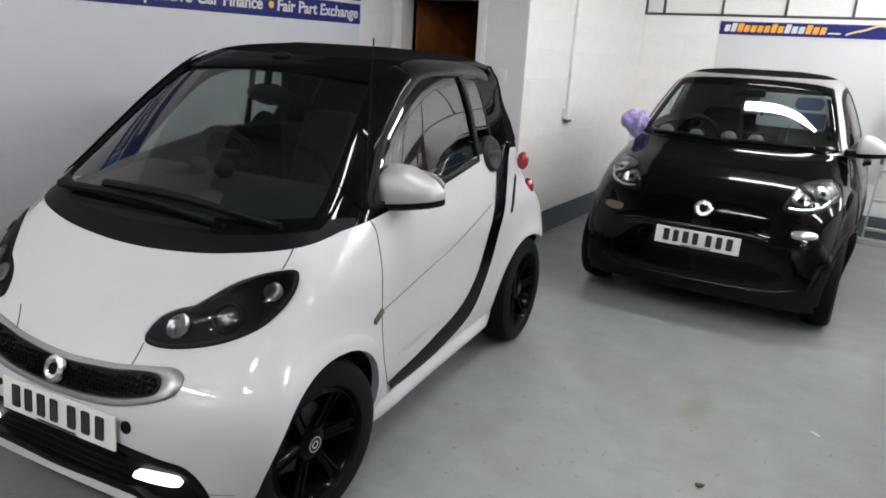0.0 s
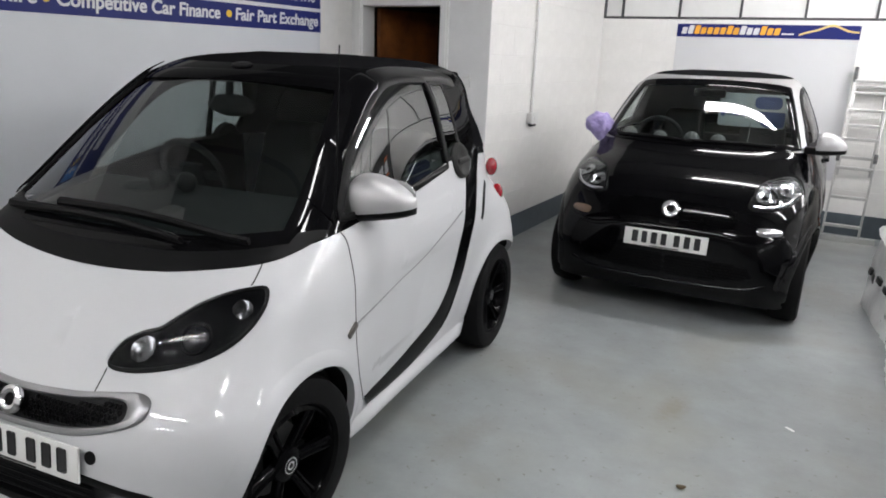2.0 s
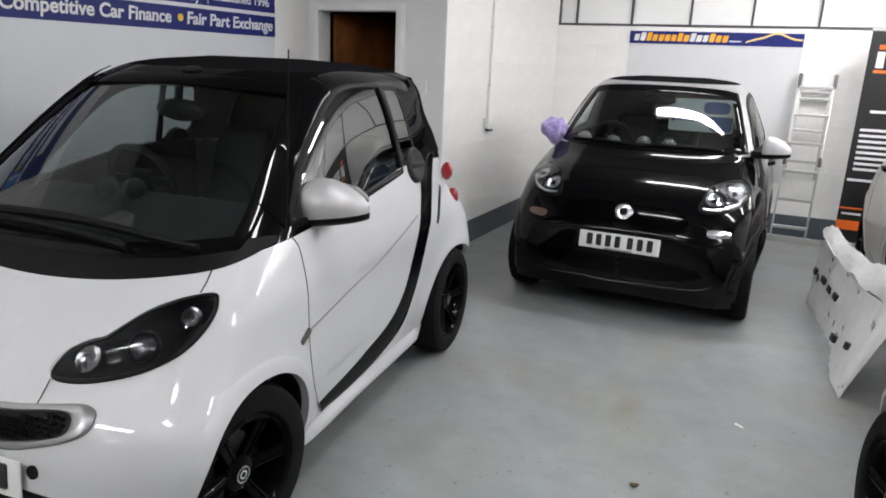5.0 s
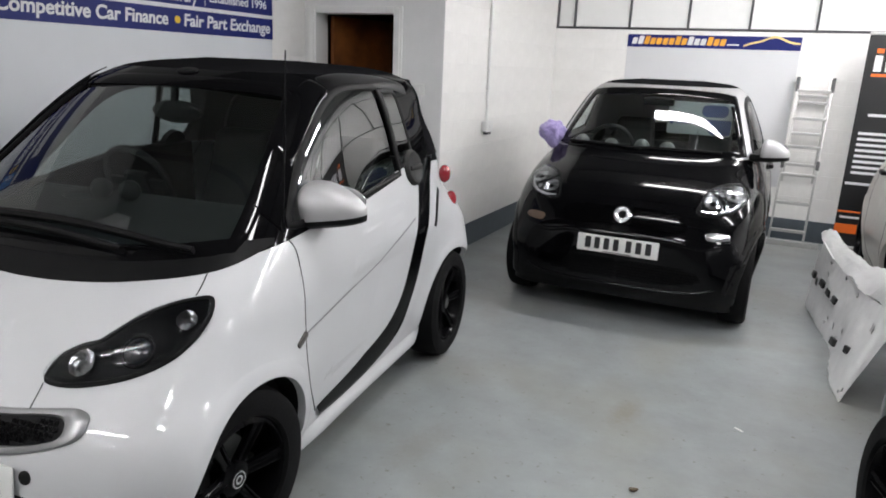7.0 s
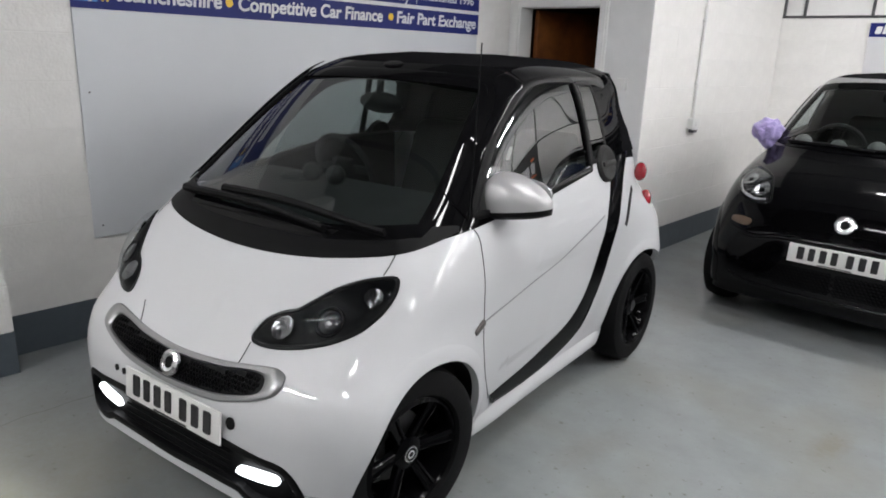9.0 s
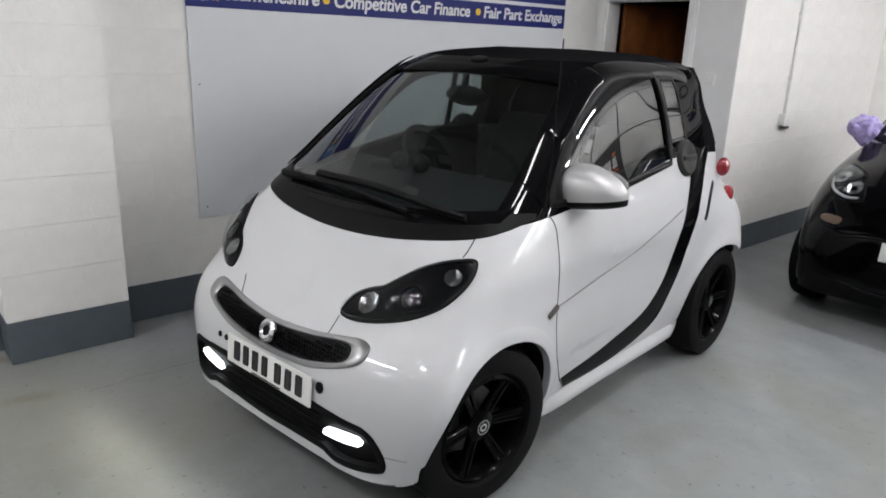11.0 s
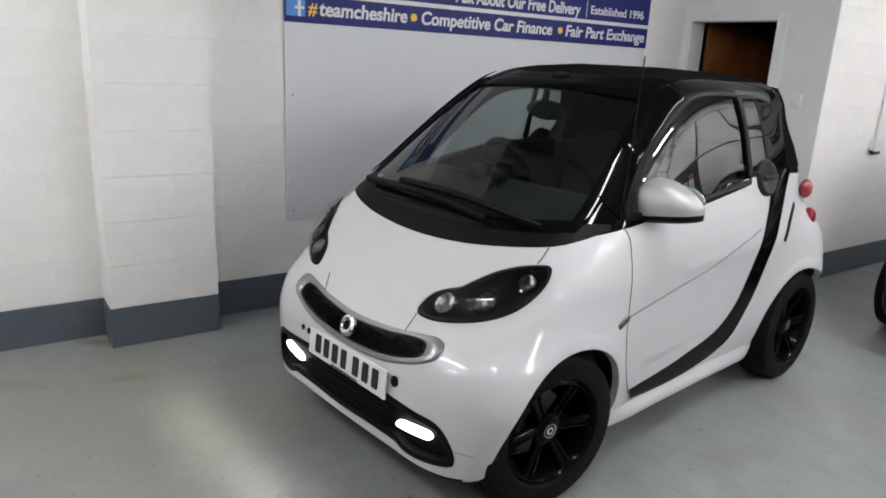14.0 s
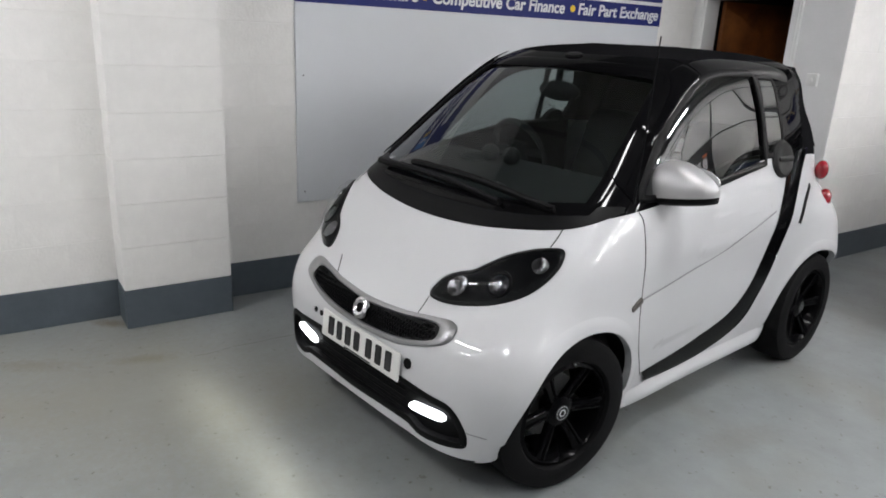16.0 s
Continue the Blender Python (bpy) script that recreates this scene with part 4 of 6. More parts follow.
def white_car():
    a = 6.78
    # wheel arches: middle, height, reach forwards, reach backwards, rise
    ARCHES = ((0.922, 0.293, 0.31, 0.335, 0.338), (-0.935, 0.293, 0.318, 0.33, 0.335))
    car = thing("car", "small white two-seat convertible with a black canvas roof and black wheels", "car", pose(1.571, 2.374, 0, 0, 0, a - 90))
    S = Shape(
        front=[(0.14, 1.31), (0.19, 1.385), (0.24, 1.385), (0.3, 1.38), (0.45, 1.372), (0.56, 1.335), (0.66, 1.245), (0.76, 1.155), (0.86, 1.07), (0.93, 1.0), (0.99, 0.93), (1.05, 0.86), (1.2, 0.685), (1.35, 0.495), (1.45, 0.355), (1.5, 0.275), (1.54, 0.18), (1.582, -0.1)],
        rear=[(0.14, -1.2), (0.3, -1.29), (0.55, -1.32), (0.75, -1.29), (0.9, -1.22), (1.05, -1.14), (1.2, -1.06), (1.35, -0.98), (1.45, -0.945), (1.5, -0.92), (1.54, -0.84), (1.568, -0.67), (1.582, -0.35)],
        half=[(0.14, 0.67), (0.24, 0.69), (0.4, 0.725), (0.62, 0.755), (0.8, 0.76), (0.95, 0.735), (1.05, 0.708), (1.2, 0.668), (1.35, 0.63), (1.44, 0.60), (1.49, 0.572), (1.53, 0.52), (1.56, 0.43), (1.582, 0.2)],
        square=[(0.14, 11.0), (0.5, 10.0), (0.8, 9.0), (1.0, 7.5), (1.3, 6.0), (1.582, 4.0)],
        crown=[(0.14, 5.0), (0.4, 5.0), (0.7, 5.4), (0.9, 5.4), (1.1, 4.4), (1.582, 3.6)],
        belt=[(0.0, 0.912), (0.08, 0.925), (0.14, 0.955), (0.18, 0.985), (0.25, 1.017), (0.40, 1.073), (0.53, 1.11), (0.62, 1.125), (0.715, 1.12), (0.85, 1.08), (1.0, 1.05)],
        low=0.172, top=1.582,
        bulges=[(0.93, 0.42, 0.42, 0.25, 0.03), (1.2, 0.14, 0.42, 0.19, 0.033), (-1.2, 0.26, 0.60, 0.27, 0.07), (-1.05, 0.25, 0.97, 0.11, -0.045), (-0.8, 0.35, 1.2, 0.3, 0.016), (-0.76, 0.2, 1.48, 0.1, 0.026), (0.1, 0.45, 0.6, 0.3, -0.03)],
        lean=[(0.14, 0.006), (0.5, 0.006), (0.68, 0.0), (0.8, -0.010), (0.92, -0.005), (1.0, 0.0), (1.6, 0.0)],
        flares=[(*a, 0.010, 0.19) for a in ARCHES])
    belt = S.belt
    UW = 0.9335
    mouth_half = [(0.0, 0.398), (0.2, 0.402), (0.34, 0.398), (0.45, 0.391), (0.52, 0.386), (0.556, 0.366), (0.58, 0.333), (0.596, 0.292), (0.598, 0.255), (0.584, 0.236), (0.537, 0.228), (0.47, 0.223), (0.41, 0.225), (0.372, 0.238), (0.34, 0.246), (0.19, 0.245), (0.0, 0.238)]
    mouth = loop(mouth_half + [(-v, z) for v, z in mouth_half[-2:0:-1]], 6)
    mouth_hole = shrink(mouth, 0.010)

    def arch(c):
        if c.x > 1.2 and inside(mouth_hole, c.y - S.lean(c.z) + S.lean(c.z) * max(-1, min(1, c.y / 0.3)), c.z):
            return True
        return abs(c.y) > 0.4 and any(math.hypot((c.x - u) / (af if c.x > u else ab), max(0, c.z - z) / h) < 1.03 for u, z, af, ab, h in ARCHES)

    ws = loop([(-0.62, 1.018, 1), (-0.3, 0.984), (0, 0.977), (0.3, 0.984), (0.62, 1.018, 1), (0.598, 1.14), (0.555, 1.30), (0.505, 1.44), (0.455, 1.475), (0.25, 1.487), (0, 1.49), (-0.25, 1.487), (-0.455, 1.475), (-0.505, 1.44), (-0.555, 1.30), (-0.598, 1.14)], 7)
    sw = loop([(0.60, 1.055, 1), (0.40, 1.052), (0.12, 1.062), (-0.325, 1.113, 1), (-0.318, 1.30), (-0.287, 1.478, 1), (-0.15, 1.482), (-0.03, 1.480), (0.10, 1.456), (0.25, 1.378), (0.36, 1.300), (0.49, 1.175)], 8)
    qw = loop([(-0.352, 1.137, 1), (-0.49, 1.15, 1), (-0.49, 1.22), (-0.45, 1.44), (-0.42, 1.465), (-0.318, 1.468, 1)], 8)
    qw_far = loop([(-0.352, 1.137, 1), (-0.55, 1.15, 1), (-0.60, 1.22), (-0.58, 1.38), (-0.52, 1.462), (-0.318, 1.468, 1)], 8)

    def open_glass(c):
        return c.x < -0.70 or (c.x > 0.1 and inside(shrink(ws, 0.01), c.y, c.z) and abs(c.y) < S.w(c.z) * 0.95) or (abs(c.y) > 0.3 and (inside(shrink(sw, -0.004), c.x, c.z) or inside(shrink(qw if c.y > 0 else qw_far, 0.01), c.x, c.z)))

    body = part("body", S.shell(spline([(0, 0.206), (0.10, 0.208), (0.125, 0.20), (0.16, 0.192), (0.2, 0.185), (0.3, S.low), (1, S.low)]), belt, 60, arch), M_PAINT_WHITE, car, "glossy white painted body")
    part("roof_frame", S.shell(belt, lambda fr: 1.535, 44, open_glass), M_BLACK_GLOSS, car, "gloss black pillars and roof rails")
    top = part("soft_top", S.shell(lambda fr: 1.535, lambda fr: S.top, 16, None, ease=2.0, cap=True), M_FABRIC, car, "black canvas folding roof")
    part("soft_top_back", S.shell(belt, lambda fr: 1.535, 30, lambda c: c.x >= -0.69 or inside(qw_far, c.x, c.z)), M_FABRIC, top)
    bm = S.shell(spline([(0, 0.122), (0.1, 0.116), (0.14, 0.115), (0.19, 0.135), (0.24, 0.165), (1, 0.165)]), spline([(0, 0.212), (0.12, 0.206), (0.16, 0.196), (0.2, 0.188), (0.3, 0.173), (1, 0.173)]), 4, lambda c: c.x < 0.6 or (arch(c) and c.x < 1.2))
    for q in bm.verts:
        q.co.x *= 0.987
        q.co.y *= 0.975
    part("lower_valance", bm, M_BLACK_TRIM, car, "black lower apron")
    part("underbody", box(-1.1, 1.15, -0.56, 0.56, 0.13, 0.24, bevel=0.03), M_BLACK_TRIM, car)
    for s in (1, -1):
        side = S.side(s)
        for u, z, af, ab, h in ARCHES:
            part("arch_lip", open_band(side, arc_line(u, z, af, ab, h, 0.05, -18, 198), arc_line(u, z, af, ab, h, -0.004, -18, 198), off=0.0015, bulge=0.0014), M_PAINT_WHITE, body)
            bm = bmesh.new()
            rows = []
            for q in arc_line(u, z, af, ab, h, 0.004, -24, 204, 28):
                rows.append([bm.verts.new((q[0], y, q[1])) for y in (s * 0.35, side(q[0], max(0.16, q[1])).y - s * 0.012)])
            for p, q in zip(rows, rows[1:]):
                bm.faces.new((p[0], p[1], q[1], q[0]))
            part("arch_liner", bm, M_BLACK_TRIM, car)
        def pane_face(u, z, side=side):
            """Door glass: straighter than the body that it sits in."""
            p, low = side(u, z), side(u, 1.08)
            flat = low.y + (s * (0.578 - 0.02 * max(0, u) ** 2) - low.y) * (z - 1.08) / 0.41
            k = 0.2 + 0.35 * max(0, min(1, (u + 0.15) / 0.4))
            return Vector((p.x, (1 - k) * p.y + k * flat - s * 0.007, p.z))

        part("side_window", patch(pane_face, shrink(sw, -0.004), 0.0, 0.004, 40, 12), M_GLASS_DARK, car, "side window, its tint darkened in place of a shaded cabin")
        part("pillar_rail", rail(side, curve2([(0.50, 1.245), (0.43, 1.297), (0.30, 1.392), (0.185, 1.462), (0.10, 1.490)], 8), 0.064, 0.013 if s > 0 else 0.005), M_BLACK_GLOSS, car, "gloss black rounded rail on the pillar")
        part("roof_rail", rail(side, curve2([(0.10, 1.490), (0.02, 1.504), (-0.12, 1.512), (-0.36, 1.506), (-0.50, 1.490), (-0.60, 1.468)], 8), 0.058, 0.007 if s > 0 else 0.005), M_SATIN, car, "satin black rail over the side window")
        part("window_seal", band(side, shrink(sw, -0.02), shrink(sw, 0.006), 0.006, 0.012), M_BLACK_TRIM, car)
        part("belt_moulding", strip(side, curve2([(0.44, 1.036), (0.12, 1.066), (-0.30, 1.099)]), 0.010, 0.008, 0.003), M_HANDLE, car)
        quarter = qw if s > 0 else qw_far
        part("quarter_window", patch(side, quarter, 0.003, 0.004, 20, 8, axis=1), M_GLASS_DARK, car)
        part("quarter_seal", band(side, shrink(quarter, -0.012), shrink(quarter, 0.008), 0.006, 0.012), M_BLACK_TRIM, car)
        inner = curve2([(0.475, 0.322), (0.27, 0.336), (0.09, 0.357), (-0.10, 0.398), (-0.21, 0.445), (-0.285, 0.52), (-0.335, 0.62), (-0.39, 0.76), (-0.462, 0.925), (-0.52, 1.06), (-0.545, 1.14)], 8)
        outer = curve2([(0.43, 0.262), (0.15, 0.242), (-0.10, 0.266), (-0.28, 0.315), (-0.37, 0.38), (-0.425, 0.49), (-0.475, 0.62), (-0.535, 0.77), (-0.61, 0.93), (-0.69, 1.07), (-0.755, 1.15)], 8)
        part("side_arc", open_band(side, outer, inner, off=0.006, depth=0.012, bulge=0.003), M_BLACK_GLOSS, car, "black arc behind the door")
        bm = bmesh.new()
        rows = []
        for i in range(41):
            u = 0.63 - 1.27 * i / 40
            e = 0.024 * math.sin(math.pi / 2 * min(1, i / 9)) * min(1, (40 - i) / 3 + 0.3)
            row = [bm.verts.new(side(u, z) + Vector((0, s * k * e, 0))) for z, k in ((0.252, 0.05), (0.238, 0.35), (0.222, 0.75), (0.204, 1.0), (0.184, 1.0), (0.174, 0.8))]
            p = side(u, 0.172)
            rows.append(row + [bm.verts.new((u, p.y - s * 0.04, 0.168))])
        for p, q in zip(rows, rows[1:]):
            for k in range(6):
                bm.faces.new((p[k], p[k + 1], q[k + 1], q[k]))
        part("sill_skirt", bm, M_PAINT_WHITE, car)
        part("door_gap", strip(side, curve2([(0.640, 1.02), (0.617, 0.98), (0.617, 0.92), (0.621, 0.82), (0.616, 0.69), (0.608, 0.58), (0.572, 0.46), (0.477, 0.311)], 10), 0.0045, 0.0010), M_GAP, body)
        part("door_crease", strip(side, curve2([(0.612, 0.680), (0.357, 0.708), (0.035, 0.759), (-0.172, 0.820), (-0.41, 0.888)]), 0.006, 0.0024), M_CREASE, body)
        bm = box(-0.035, 0.03, -0.006, 0.010, -0.011, 0.011, bevel=0.0055)
        bm.transform(Matrix.Translation(side(0.65, 0.669)) @ pose(0, 0, 0, 0, 27, 0))
        part("side_repeater", bm, M_REPEATER, car, "smoked side lamp")
        # headlight
        lv = lambda v, s=s: v if s > 0 else -(0.672 - 0.62 * (0.657 - v))
        hl = loop([(lv(0.275), 0.680), (lv(0.272), 0.710), (lv(0.295), 0.742), (lv(0.340), 0.766), (lv(0.388), 0.782), (lv(0.430), 0.814), (lv(0.486), 0.854), (lv(0.551), 0.883), (lv(0.605), 0.896), (lv(0.635), 0.897), (lv(0.65), 0.88), (lv(0.657), 0.845), (lv(0.645), 0.80), (lv(0.61), 0.757), (lv(0.54), 0.721), (lv(0.445), 0.694), (lv(0.35), 0.678)], 6)
        lamp = part("headlight", patch(S.front, hl, 0.002, 0.02, 44, 12), M_LAMP_BODY, car, "dark headlight bowl behind a clear lens")
        part("lens", patch(S.front, hl, 0.011, 0.009, 44, 14, dome=0.026), M_LENS, lamp)
        part("headlight_seal", band(S.front, shrink(hl, -0.006), shrink(hl, 0.005), 0.006, 0.012), M_BLACK_TRIM, lamp)
        for v, z, r in ((0.368, 0.728, 0.042), (0.612, 0.846, 0.031)):
            p, nn = normal_on(S.front, lv(v), z)
            nn = outward(p, nn, MID)
            bm = bmesh.new()
            rings = [[bm.verts.new((q * r * math.cos(k * math.pi / 5 + q), q * r * math.sin(k * math.pi / 5 + q), 0.0012 + 0.006 * q * q + 0.0022 * ((k + c) % 2))) for k in range(10)] for c, q in enumerate((0.28, 0.62, 1.0))]
            bm.faces.new(rings[0])
            for a, b in zip(rings, rings[1:]):
                for k in range(10):
                    bm.faces.new((a[k], a[(k + 1) % 10], b[(k + 1) % 10], b[k]))
            bm.transform(Matrix.Translation(p + nn * 0.003) @ nn.to_track_quat("Z", "Y").to_matrix().to_4x4())
            part("reflector", bm, M_FACET_DIM, lamp, smooth=False)
        p, nn = normal_on(S.front, lv(0.515), 0.772)
        nn = outward(p, nn, MID)
        turn = Matrix.Translation(p + nn * 0.003) @ nn.to_track_quat("Z", "Y").to_matrix().to_4x4()
        bm = lathe([(0.0, 0.010), (0.016, 0.009), (0.030, 0.006), (0.040, 0.0), (0.0, 0.0)], 32, "z")
        bm.transform(turn)
        part("projector", bm, M_PROJECTOR, lamp)
        bm = lathe([(0.044, 0.0), (0.044, 0.005), (0.049, 0.006), (0.052, 0.0)], 32, "z", closed=True)
        bm.transform(turn)
        part("projector_ring", bm, M_BLACK_TRIM, lamp)
        drl = loop([(s * 0.338, 0.302), (s * 0.352, 0.318), (s * 0.43, 0.328), (s * 0.490, 0.330), (s * 0.509, 0.319), (s * 0.502, 0.304), (s * 0.445, 0.297), (s * 0.347, 0.293)], 6)
        part("daytime_lamp", patch(S.front, drl, -0.012, 0.016, 24, 4, dome=0.004), M_DRL, car, "lit white daytime running lamp")
        mirror_head(car, *((0.42, 0.635, 0.885, 1.040) if s > 0 else (0.30, 0.66, 0.88, 0.86)), s, M_MIRROR_CAP)
        for z, r, u, v in ((1.014, 0.050, -1.02, 0.675), (0.872, 0.050, -1.03, 0.713)):
            bm = bmesh.new()
            bmesh.ops.create_uvsphere(bm, u_segments=24, v_segments=14, radius=r)
            bmesh.ops.scale(bm, vec=(0.75, 0.65, 1), verts=bm.verts)
            bmesh.ops.translate(bm, verts=bm.verts, vec=(u, s * v, z))
            part("tail_lamp", bm, M_RED, car, "round red tail lamp")
        part("side_vent", strip(side, curve2([(-0.785, 0.968), (-0.735, 0.925), (-0.69, 0.87), (-0.655, 0.80)]), 0.026, 0.003), M_BLACK_TRIM, car)
    for s in (1, -1):
        edge = [S.side(s)(-0.62, 1.492), Vector((-0.78, s * 0.512, 1.506)), Vector((-0.905, s * 0.487, 1.500)), Vector((-0.93, s * 0.500, 1.462))]
        edge += [S.side(s)(u, z) - Vector((0, s * 0.006, 0)) for u, z in ((-0.86, 1.34), (-0.865, 1.24), (-0.89, 1.14))]
        part("roof_fold", tube(edge, 0.012, 10), M_FABRIC, top)
    # grey handle housing behind each door, with a grip across its bowl
    for s in (1, -1):
        p, n = normal_on(S.side(s), -0.475, 1.115)
        n = outward(p, n, MID)
        turn = Matrix.Translation(p) @ n.to_track_quat("Z", "Y").to_matrix().to_4x4()
        bm = lathe([(0.0, 0.012), (0.045, 0.014), (0.062, 0.021), (0.076, 0.020), (0.087, 0.009), (0.090, -0.02), (0.0, -0.02)], 40, "z")
        bm.transform(turn @ Matrix.Rotation(radians(8), 4, "Z") @ Matrix.Diagonal((0.98, 0.98, 1, 1)))
        hold = part("handle_housing", bm, M_HANDLE, car, "matt grey door handle housing")
        bm = box(-0.062, 0.066, -0.012, 0.012, 0.014, 0.03, bevel=0.008)
        bm.transform(turn)
        part("grip", bm, M_HANDLE, hold)
    # inner door trim
    for s in (1, -1):
        bm = bmesh.new()
        rows = []
        for i in range(25):
            u = 0.72 - 1.3 * i / 24
            z1 = 0.985 + 0.2 * (0.72 - u) - 0.03 * max(0, 0.2 - u)
            p = S.side(s)(u, min(z1, 1.14))
            rows.append([bm.verts.new((u, p.y - s * 0.010, p.z)), bm.verts.new((u, p.y - s * 0.045, p.z - 0.012)), bm.verts.new((u, p.y - s * 0.06, 0.4))])
        for a, b in zip(rows, rows[1:]):
            for k in range(2):
                bm.faces.new((a[k], a[k + 1], b[k + 1], b[k]))
        bmesh.ops.solidify(bm, geom=bm.faces[:], thickness=0.004)
        part("door_trim", bm, M_SEAT, car)
        # inner lining of the pillar and roof rail, deep behind the glass
        outer = curve2([(0.74, 1.0), (0.62, 1.11), (0.50, 1.21), (0.37, 1.315), (0.21, 1.415), (0.05, 1.468), (-0.2, 1.482), (-0.42, 1.475)], 6)
        inner = curve2([(0.46, 1.0), (0.39, 1.11), (0.30, 1.195), (0.19, 1.30), (0.08, 1.378), (-0.04, 1.420), (-0.24, 1.437), (-0.42, 1.433)], 6)
        bm = bmesh.new()
        rows = []
        for a, b in zip(outer, inner):
            p, q = S.side(s)(*a), S.side(s)(min(b.x, 0.45), b.y)
            rows.append([bm.verts.new((p.x, p.y - s * 0.016, p.z)), bm.verts.new(((p.x + b.x) / 2, (p.y + q.y) / 2 - s * 0.035, (p.z + b.y) / 2)), bm.verts.new((b.x, q.y - s * 0.05, b.y))])
        for a, b in zip(rows, rows[1:]):
            for k in range(2):
                bm.faces.new((a[k], a[k + 1], b[k + 1], b[k]))
        bmesh.ops.solidify(bm, geom=bm.faces[:], thickness=0.004)
        part("pillar_lining", bm, M_SEAT, car)

    def screen(v, z):
        """The windscreen bows more evenly from side to side than the body round it."""
        p = S.front(v, z)
        k = abs(v) / (S.w(z) * 0.93)
        return p - Vector((0.05 * k * k * max(0, 1 - k**4), 0, 0))

    part("windscreen", patch(screen, ws, 0.003, 0.004, 56, 16), M_GLASS, car, "clear raked windscreen")
    # gloss black round the glass, matt along the far pillar
    for mat, far in ((M_BLACK_GLOSS, False), (M_BLACK_TRIM, True)):
        bm = band(S.front, shrink(ws, -0.018), shrink(ws, 0.022), 0.006, 0.012)
        bmesh.ops.delete(bm, geom=[f for f in bm.faces if (f.calc_center_median().y < -0.46) != far], context="FACES")
        part("windscreen_frame", bm, mat, car)
    part("pillar_seal", strip(S.front, curve2([(-0.64, 1.03), (-0.612, 1.14), (-0.569, 1.30), (-0.517, 1.44), (-0.455, 1.49)]), 0.056, 0.014, 0.004), M_FABRIC, car)
    # cowl under the windscreen
    cowl = loop([(-0.69, 1.012, 1), (-0.66, 0.982), (-0.6, 0.958), (-0.45, 0.934), (-0.3, 0.914), (-0.14, 0.901), (0, 0.897), (0.14, 0.901), (0.3, 0.914), (0.45, 0.934), (0.6, 0.958), (0.66, 0.982), (0.69, 1.012, 1), (0.64, 1.03), (0.3, 0.998), (0, 0.99), (-0.3, 0.998), (-0.64, 1.03)], 8)
    part("cowl", patch(S.front, cowl, 0.0025, 0.008, 70, 8), M_BLACK_TRIM, car, "black plastic scuttle panel")
    for v0, z0, v1, z1 in ((-0.50, 1.002, 0.31, 0.985), (-0.27, 1.03, 0.53, 1.000)):
        pts = [normal_on(S.front, v0 + (v1 - v0) * i / 10, z0 + (z1 - z0) * i / 10 + 0.016 * math.sin(math.pi * i / 10)) for i in range(11)]
        w = part("wiper", tube([p + outward(p, n, MID) * 0.028 for p, n in pts], 0.018, 8, 0.009), M_BLACK_TRIM, car)
        part("wiper_blade", tube([p + outward(p, n, MID) * 0.012 for p, n in pts], 0.009, 6), M_RUBBER, w)
    # grille, badge, plate and lower bar
    half_gi = [(0, 0.583), (0.2, 0.594), (0.33, 0.611), (0.39, 0.613), (0.413, 0.598), (0.402, 0.57), (0.30, 0.541), (0.18, 0.522), (0, 0.513)]
    gi = loop(half_gi + [(-v, z) for v, z in half_gi[-2:0:-1]], 8)
    half_go = [(0, 0.600), (0.2, 0.610), (0.33, 0.626), (0.43, 0.637), (0.474, 0.618), (0.455, 0.572), (0.30, 0.519), (0.18, 0.500), (0, 0.492)]
    go = loop(half_go + [(-v, z) for v, z in half_go[-2:0:-1]], 8)
    grille = part("grille", patch(S.front, gi, 0.004, 0.01, 50, 6), M_BLACK_TRIM, car, "black mesh grille")
    part("grille_surround", band(S.front, go, gi, 0.010, 0.03, 0.003), M_GRILLE_SILVER, grille, "silver grille surround")
    hexes = honeycomb(S, shrink(gi, 0.008), 0.016, 0.0045, 0.045)
    tagged(part("grille_mesh", hexes, M_GRILLE_MATT, grille, smooth=False), kind="stuff")
    badge(S.front(0, 0.565) + Vector((0.022, 0.0, 0)), -24, car, 0.044)
    p, n = normal_on(S.front, 0.033, 0.438)
    number_plate(p + Vector((0.012, 0.0, 0.0)), 0, -5, car)
    for v, z, r in ((0.325, 0.462, 0.02), (-0.318, 0.457, 0.012), (-0.271, 0.456, 0.012)):
        bm = lathe([(0.0, 0.003), (r, 0.003), (r, -0.006), (0.0, -0.006)], 20, "x")
        p, n = normal_on(S.front, v, z)
        bm.transform(Matrix.Translation(p) @ outward(p, n, MID).to_track_quat("X", "Z").to_matrix().to_4x4())
        part("tow_cover", bm, M_BLACK_TRIM, car)
    lower = part("lower_grille", patch(S.front, shrink(mouth, 0.002), -0.026, 0.01, 90, 10), M_BLACK_TRIM, car, "dark recessed lower grille")
    part("mouth_frame", band(S.front, shrink(mouth, -0.002), shrink(mouth, 0.022), 0.0035, 0.034, 0.0), M_BLACK_TRIM, lower)
    for z in (0.268, 0.293, 0.318, 0.343, 0.368):
        part("grille_bar", strip(S.front, [(-0.30 + 0.6 * i / 20, z) for i in range(21)], 0.008, -0.020, 0.002), M_GRILLE_MATT, lower)
    for s in (1, -1):
        part("bumper_seam", strip(S.side(s), curve2([(1.325, 0.300), (1.285, 0.291), (1.262, 0.285), (1.238, 0.281)], 6), 0.003, 0.0008), M_CREASE, body)
